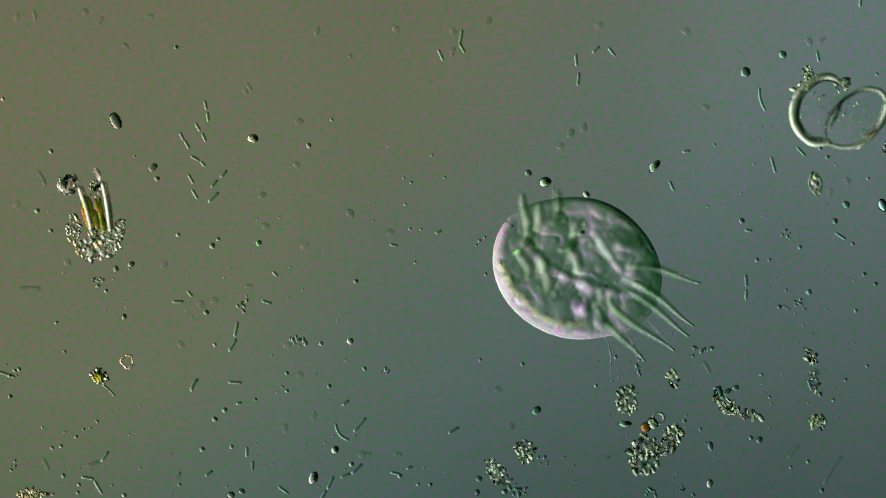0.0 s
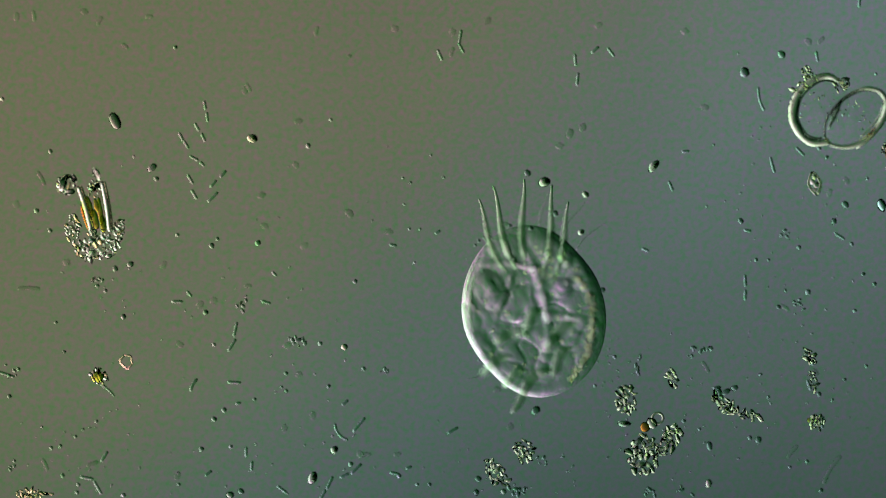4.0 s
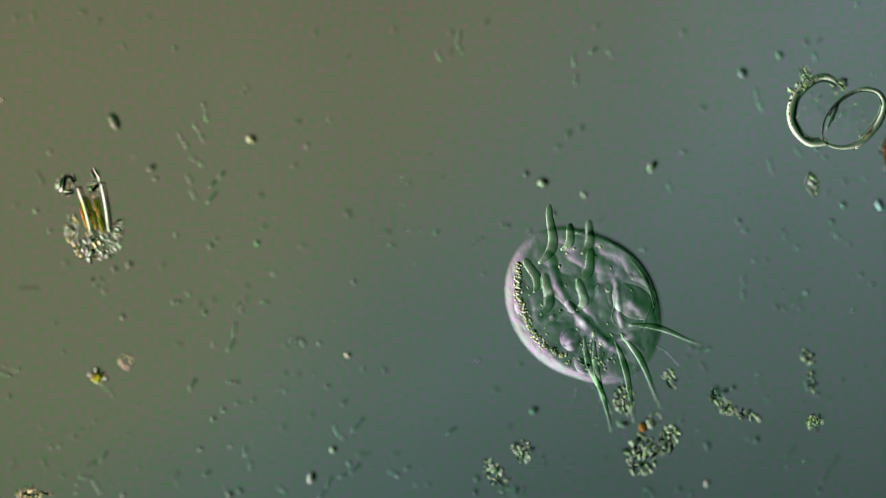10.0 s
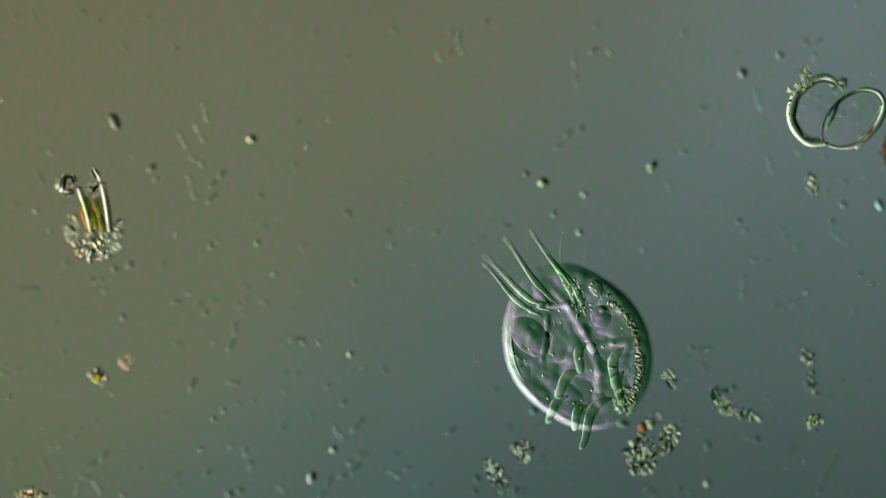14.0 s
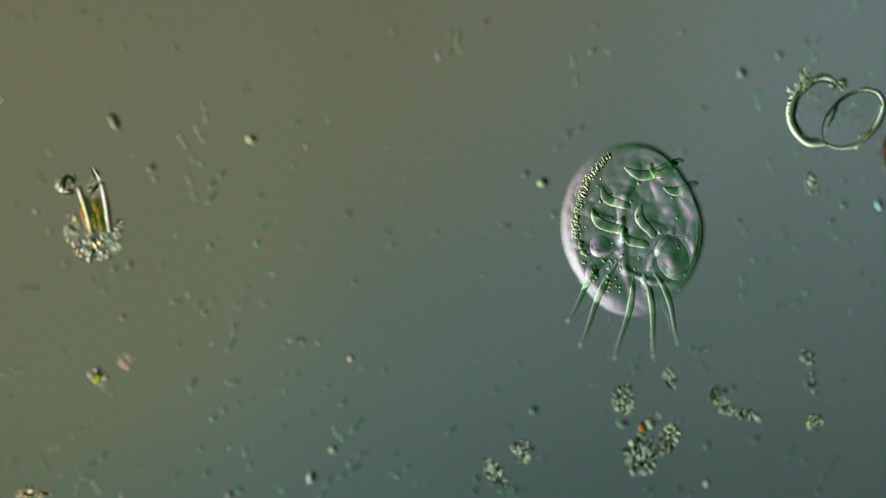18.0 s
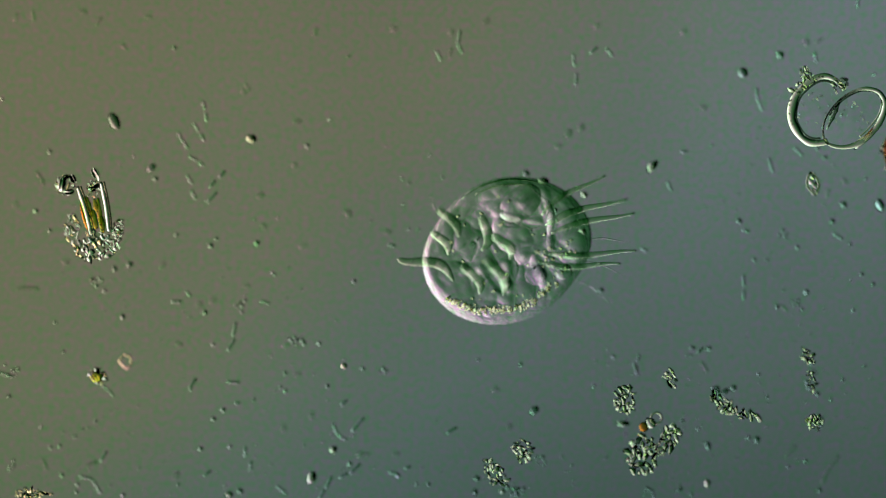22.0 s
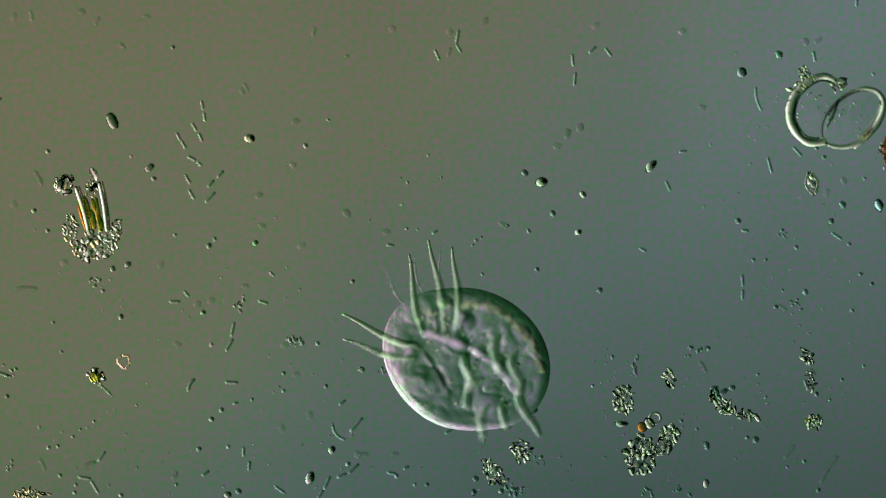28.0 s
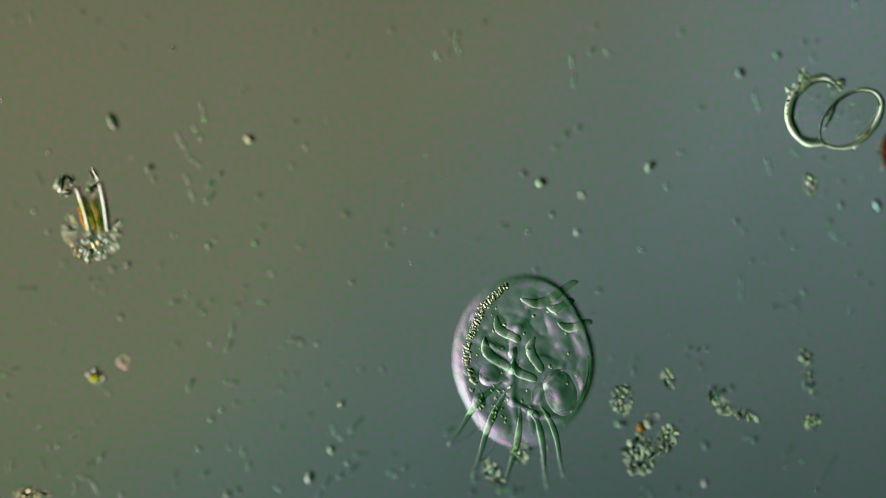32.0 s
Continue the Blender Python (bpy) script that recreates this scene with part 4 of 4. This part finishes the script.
dot(2.178, 0.027, 0.0105)
dot(-2.298, -0.783, 0.0120)
dot(-1.788, -0.222, 0.0105)
dot(-2.052, -0.390, 0.0090)
dot(-2.007, -0.546, 0.0090)
dot(-1.692, -0.360, 0.0135)
dot(-1.257, -0.336, 0.0135)
dot(-1.212, -0.507, 0.0105)
dot(-1.212, -0.903, 0.0135)
dot(-1.278, -1.062, 0.0135)
dot(-1.398, -1.251, 0.0090)
dot(-2.016, -1.203, 0.0120)
dot(-2.076, -1.056, 0.0105)
dot(-2.028, -1.047, 0.0105)
dot(-1.947, -0.996, 0.0090)
dot(-1.908, -0.957, 0.0075)
dot(-1.836, -0.915, 0.0090)
dot(-2.127, -0.945, 0.0075)
dot(-1.692, -1.308, 0.0120)
dot(-1.938, -1.293, 0.0105)
dot(-1.932, -1.251, 0.0105)
dot(-1.158, -0.855, 0.0135)
dot(-0.996, -0.798, 0.0090)
dot(-1.122, -1.050, 0.0105)
dot(-0.462, -0.171, 0.0120)
dot(-0.648, -0.501, 0.0120)
dot(-0.828, -0.660, 0.0105)
dot(-0.828, -0.753, 0.0105)
dot(-0.603, -0.729, 0.0105)
dot(-0.417, -0.636, 0.0120)
dot(-0.147, -0.072, 0.0075)
dot(-0.486, -1.143, 0.0135)
dot(-0.228, -1.206, 0.0120)
dot(-0.066, -1.251, 0.0105)
dot(-0.132, -1.251, 0.0090)
dot(0.198, -0.588, 0.0090)
dot(0.813, -0.726, 0.0090)
dot(0.918, -0.573, 0.0105)
dot(1.944, -0.228, 0.0150)
dot(1.788, -0.306, 0.0120)
dot(1.428, -0.528, 0.0120)
dot(1.968, -0.603, 0.0150)
dot(2.253, -0.621, 0.0090)
dot(2.139, -0.693, 0.0090)
dot(2.073, -0.801, 0.0090)
dot(2.004, -0.771, 0.0120)
dot(1.734, -0.786, 0.0090)
dot(1.635, -1.002, 0.0120)
dot(1.368, -0.957, 0.0090)
dot(1.284, -0.912, 0.0105)
dot(1.938, -1.128, 0.0105)
dot(1.848, -1.158, 0.0090)
dot(2.013, -1.281, 0.0120)
dot(2.238, -0.132, 0.0105)
dot(2.298, -0.186, 0.0105)
dot(2.193, -0.327, 0.0105)
dot(1.668, -0.057, 0.0105)
dot(1.734, -0.057, 0.0090)
dot(1.692, -0.666, 0.0090)
dot(1.443, 0.555, 0.0075)
dot(0.423, -0.612, 0.0105)
dot(0.228, -0.132, 0.0090)
dot(-0.852, -0.732, 0.0075)
dot(0.603, 0.189, 0.0150)
dot(0.474, 0.096, 0.0120)
dot(0.519, -0.108, 0.0120)
dot(-0.168, 0.354, 0.0078)
dot(0.009, 0.381, 0.0078)
dot(-0.060, 0.498, 0.0072)
dot(-0.201, 0.237, 0.0072)
dot(-0.174, 0.108, 0.0084)
dot(-0.117, 0.105, 0.0072)
dot(0.195, 0.045, 0.0090)
dot(0.222, 0.063, 0.0072)
dot(0.177, 0.021, 0.0072)
dot(0.363, 0.126, 0.0090)
# faint specks
haze(-0.777, 0.447, 0.0180)
haze(-0.957, 0.288, 0.0180)
haze(-0.762, 0.678, 0.0180)
haze(-0.732, 0.018, 0.0180)
haze(0.057, 1.152, 0.0180)
haze(0.627, 0.549, 0.0180)
haze(0.243, 1.212, 0.0180)
haze(-1.047, 0.843, 0.0180)
haze(-1.992, -0.072, 0.0180)
haze(-1.287, -0.297, 0.0180)
haze(-1.218, -0.273, 0.0180)
haze(-1.407, -1.206, 0.0180)
haze(-0.762, -0.666, 0.0180)
haze(1.944, 1.104, 0.0180)
haze(2.058, 0.303, 0.0180)
haze(2.148, 0.363, 0.0180)
haze(-0.432, -1.092, 0.0180)
haze(-0.837, -0.951, 0.0180)
haze(-0.687, -0.882, 0.0180)
haze(0.288, -0.747, 0.0180)
haze(0.363, -0.942, 0.0180)
haze(1.983, -0.657, 0.0180)
haze(1.293, 1.158, 0.0180)
haze(1.398, 0.753, 0.0180)
haze(-0.942, 0.123, 0.0180)
haze(-0.282, 0.093, 0.0180)
haze(-2.262, 1.233, 0.0180)
haze(-1.902, 1.263, 0.0180)
haze(-0.252, 1.173, 0.0180)
haze(-1.392, -0.507, 0.0180)
haze(-2.262, 0.237, 0.0180)
haze(0.828, 1.188, 0.0180)
haze(-1.482, -0.087, 0.0180)
haze(-0.822, -0.513, 0.0180)


def build_fine_debris():
    """The finest dust on the slide, too small and too many to count: regions as middle, half size, number of specks."""
    rng = random.Random(77)
    bm = bmesh.new()
    for cx, cy, hx, hy, count in DUST:
        for i in range(count):
            x, y = cx + hx * rng.uniform(-1, 1), cy + hy * rng.uniform(-1, 1)
            size = rng.uniform(0.0030, 0.0060)
            turn = pose(x, y, size * 0.9, 0, 0, rng.uniform(0, 180)) @ Matrix.Diagonal((size * rng.uniform(1.0, 2.2), size, size * 1.1, 1))
            bmesh.ops.create_icosphere(bm, subdivisions=1, radius=1, matrix=turn)
    ob = part("fine_debris", bm, DUST_SPECK)
    tagged(ob, "fine scattered dust of tiny clear specks on the slide", "debris", kind="stuff")


DUST = [(1.35, -0.72, 0.55, 0.28, 36), (1.95, -0.55, 0.38, 0.6, 27), (1.85, 0.1, 0.45, 0.4, 20), (0.95, -1.05, 0.55, 0.25, 24), (0.35, -1.15, 0.35, 0.16, 15), (-0.55, -0.75, 0.6, 0.45, 24),
        (-1.25, -0.45, 0.55, 0.35, 20), (-1.95, -1.05, 0.38, 0.24, 26), (-1.1, -1.15, 0.45, 0.15, 13), (-0.4, 0.25, 0.6, 0.35, 10), (-1.85, 0.15, 0.35, 0.45, 15), (1.0, -0.66, 0.16, 0.1, 13), (1.9, 0.85, 0.35, 0.3, 12)]
build_fine_debris()
DRIFTER = grain(0, 0, 0.018, 0.017, 0, 0.0, BRIGHT_DROP, "", 1.5)
tagged(DRIFTER, "shiny round granule drifting in the fluid")


# ---- what moves ----
# seconds, place of the ciliate's middle, direction of its hind end in degrees
CRAWL = [
    (0, 0.710, -0.096, -24),
    (0.5, 0.698, -0.096, -12),
    (1, 0.656, -0.126, 12),
    (1.5, 0.578, -0.144, 25),
    (2, 0.563, -0.125, 39),
    (2.5, 0.560, -0.201, 60),
    (3, 0.483, -0.259, 75),
    (3.5, 0.483, -0.311, 86),
    (4.2, 0.483, -0.344, 105),
    (5.0, 0.489, -0.377, 128),
    (5.5, 0.498, -0.392, 144),
    (6, 0.585, -0.413, 162),
    (6.5, 0.658, -0.446, 187),
    (7, 0.724, -0.488, 209),
    (7.5, 0.766, -0.467, 231),
    (8, 0.805, -0.458, 247),
    (8.5, 0.775, -0.431, 258),
    (9, 0.779, -0.347, 280),
    (9.5, 0.766, -0.311, 294),
    (10, 0.762, -0.288, 309),
    (10.5, 0.707, -0.246, 330),
    (11, 0.602, -0.237, 358),
    (11.5, 0.533, -0.216, 378),
    (12, 0.515, -0.216, 392),
    (12.5, 0.488, -0.237, 418),
    (13, 0.650, -0.278, 468),
    (13.5, 0.701, -0.452, 472),
    (14, 0.724, -0.524, 474),
    (14.5, 0.710, -0.410, 500),
    (15.2, 0.775, -0.332, 535),
    (15.9, 0.871, -0.272, 575),
    (16.5, 0.952, -0.213, 608),
    (17, 1.024, -0.046, 621),
    (17.5, 1.039, 0.042, 625),
    (18, 1.027, 0.114, 629),
    (18.5, 1.000, 0.165, 634),
    (19, 0.844, 0.027, 681),
    (19.5, 0.680, 0.051, 698),
    (20, 0.587, 0.072, 701),
    (20.5, 0.533, 0.063, 708),
    (21, 0.476, 0.054, 727),
    (21.5, 0.387, 0.030, 735),
    (22, 0.345, -0.003, 740),
    (22.5, 0.288, -0.069, 748),
    (23, 0.237, -0.085, 756),
    (23.5, 0.225, -0.126, 768),
    (24, 0.184, -0.197, 782),
    (24.5, 0.153, -0.257, 791),
    (25, 0.108, -0.347, 798),
    (25.5, 0.111, -0.389, 805),
    (26.2, 0.121, -0.482, 820),
    (26.9, 0.146, -0.575, 838),
    (27.5, 0.162, -0.632, 855),
    (28, 0.144, -0.590, 872),
    (28.5, 0.248, -0.623, 893),
    (29, 0.328, -0.650, 903),
    (29.5, 0.397, -0.656, 906),
    (30, 0.463, -0.665, 909),
    (30.5, 0.517, -0.662, 915),
    (31, 0.583, -0.662, 925),
    (31.3, 0.616, -0.674, 934),
    (31.5, 0.618, -0.680, 944),
    (31.7, 0.493, -0.704, 960),
    (31.85, 0.461, -0.656, 974),
    (32, 0.456, -0.587, 984),
]
# seconds and swing of the frontal cirri, in degrees
FRONT_SWING = [(0, 0), (1, -15), (2, -45), (3, 10), (6, 20), (7, 5), (8, -10), (9, 25), (10, 40), (11, -15), (12, -35), (13, 20), (14, 40), (17, -75), (18, -112), (19, -30), (20, -20), (21, -20), (22, -30), (23, -50), (24, 0), (25, 15), (28, 0), (29, -25), (30, -30), (31, -20), (31.5, -45), (32, -115)]
# seconds and further turn of the foremost cirrus, in degrees
FRONT_LEAD = [(0, -13), (2, -5), (6, 5), (8, 40), (9, 60), (10, 12), (11, 4), (16.5, 10), (17, 12), (18, -20), (19, 10), (20, 0), (21, 0), (22, 19), (22.5, 5), (23, 0), (23.5, 4), (24, 45), (24.5, 21), (25, -5), (28, 10), (28.5, 21), (29, -9), (31, -4), (31.5, 26), (32, -6)]
# seconds and direction of each hind cirrus, in degrees
HIND_A = [(0, -29), (1, -75), (2, -74), (3, -16), (6, -40), (7, -60), (8, -7), (9, -16), (10, -25), (11, -61), (12, -45), (13, -65), (14, 3), (17, -28), (18, -36), (19, -60), (20, -25), (21, -53), (22, -25), (23, -46), (24, -32), (25, -23), (28, -66), (29, -39), (30, -30), (31, -55), (32, -40)]
HIND_B = [(0, -18), (1, -40), (2, -54), (3, -12), (6, -36), (7, -52), (8, 3), (9, -10), (10, -29), (11, -21), (12, -35), (13, -18), (14, 5), (17, -14), (18, -24), (19, -45), (20, -17), (21, -36), (22, -20), (23, -40), (24, -14), (25, -11), (28, -57), (29, -8), (30, -15), (31, -10), (32, -20)]
HIND_C = [(0, -10), (1, -2), (2, -30), (3, -10), (6, 5), (7, -6), (8, 5), (9, -3), (10, -24), (11, 0), (12, 13), (13, 0), (14, 16), (17, 2), (18, -8), (19, -26), (20, 0), (21, -30), (22, -2), (23, -26), (24, -6), (25, 6), (28, -50), (29, 0), (30, -10), (31, -5), (32, -2)]
HIND_D = [(0, -5), (1, 30), (2, 1), (3, 5), (6, 15), (7, 0), (8, 5), (9, -8), (10, -7), (11, 30), (12, 15), (13, 25), (14, 28), (17, 12), (18, 14), (19, 20), (20, 20), (21, 22), (22, 2), (23, 22), (24, -3), (25, 20), (28, 10), (29, 8), (30, 0), (31, 5), (32, 20)]
HIND_E = [(0, 16), (1, 33), (2, 6), (3, 13), (6, 25), (7, 19), (8, 40), (9, 30), (10, 41), (11, 36), (12, 41), (13, 30), (14, 30), (17, 18), (18, 26), (19, 39), (20, 34), (21, 30), (22, 15), (23, 24), (24, 0), (25, 25), (28, 20), (29, 15), (30, 5), (31, 20), (32, 28)]
HIND_TURNS = (HIND_A, HIND_B, HIND_C, HIND_D, HIND_E)
# a free grain that drifts in the fluid
DRIFT = [
    (0, -0.492, -0.489),
    (3.5, -0.512, -0.513),
    (6, -0.536, -0.549),
    (9, -0.503, -0.564),
    (13, -0.486, -0.558),
    (17, -0.477, -0.573),
    (19, -0.477, -0.591),
    (21, -0.501, -0.612),
    (23, -0.522, -0.627),
    (25.5, -0.474, -0.633),
    (28, -0.414, -0.642),
    (30, -0.472, -0.747),
    (32, -0.518, -0.828),
]


def at_time(table, t):
    return float(np.interp(t, [row[0] for row in table], [row[1] for row in table]))


def motions():
    walk(CELL, [(t, pose(x, y, 0.035, 0, 0, turn)) for t, x, y, turn in CRAWL])
    for n, (kind, ob, x, y, turn) in enumerate(LEGS):
        rows = []
        for step in range(65):
            t = step * 0.5
            own = math.sin(t * (1.1 + 0.17 * (n % 5)) + n * 1.7)
            if kind == "front":
                swing = at_time(FRONT_SWING, t)
                if n in (2, 5, 6):
                    swing = max(0.0, swing) + 8
                if n == 2:
                    swing = at_time(FRONT_LEAD, t) / 0.6
                aim, lift, up = turn + 0.6 * swing + 7 * own, -1 + 2 * own, 0.008
            elif kind == "hind":
                aim, lift, up = at_time(HIND_TURNS[turn], t) + 2 * own, 1.5 * own, 0.008
            else:
                aim, lift, up = turn + 5 * own, 0.0, 0.002
            rows.append((t, pose(x, y, surface_at(x, y) + up, 0, lift, aim)))
        walk(ob, rows)
    walk(DRIFTER, [(t, pose(x, y, 0.05)) for t, x, y in DRIFT])


motions()
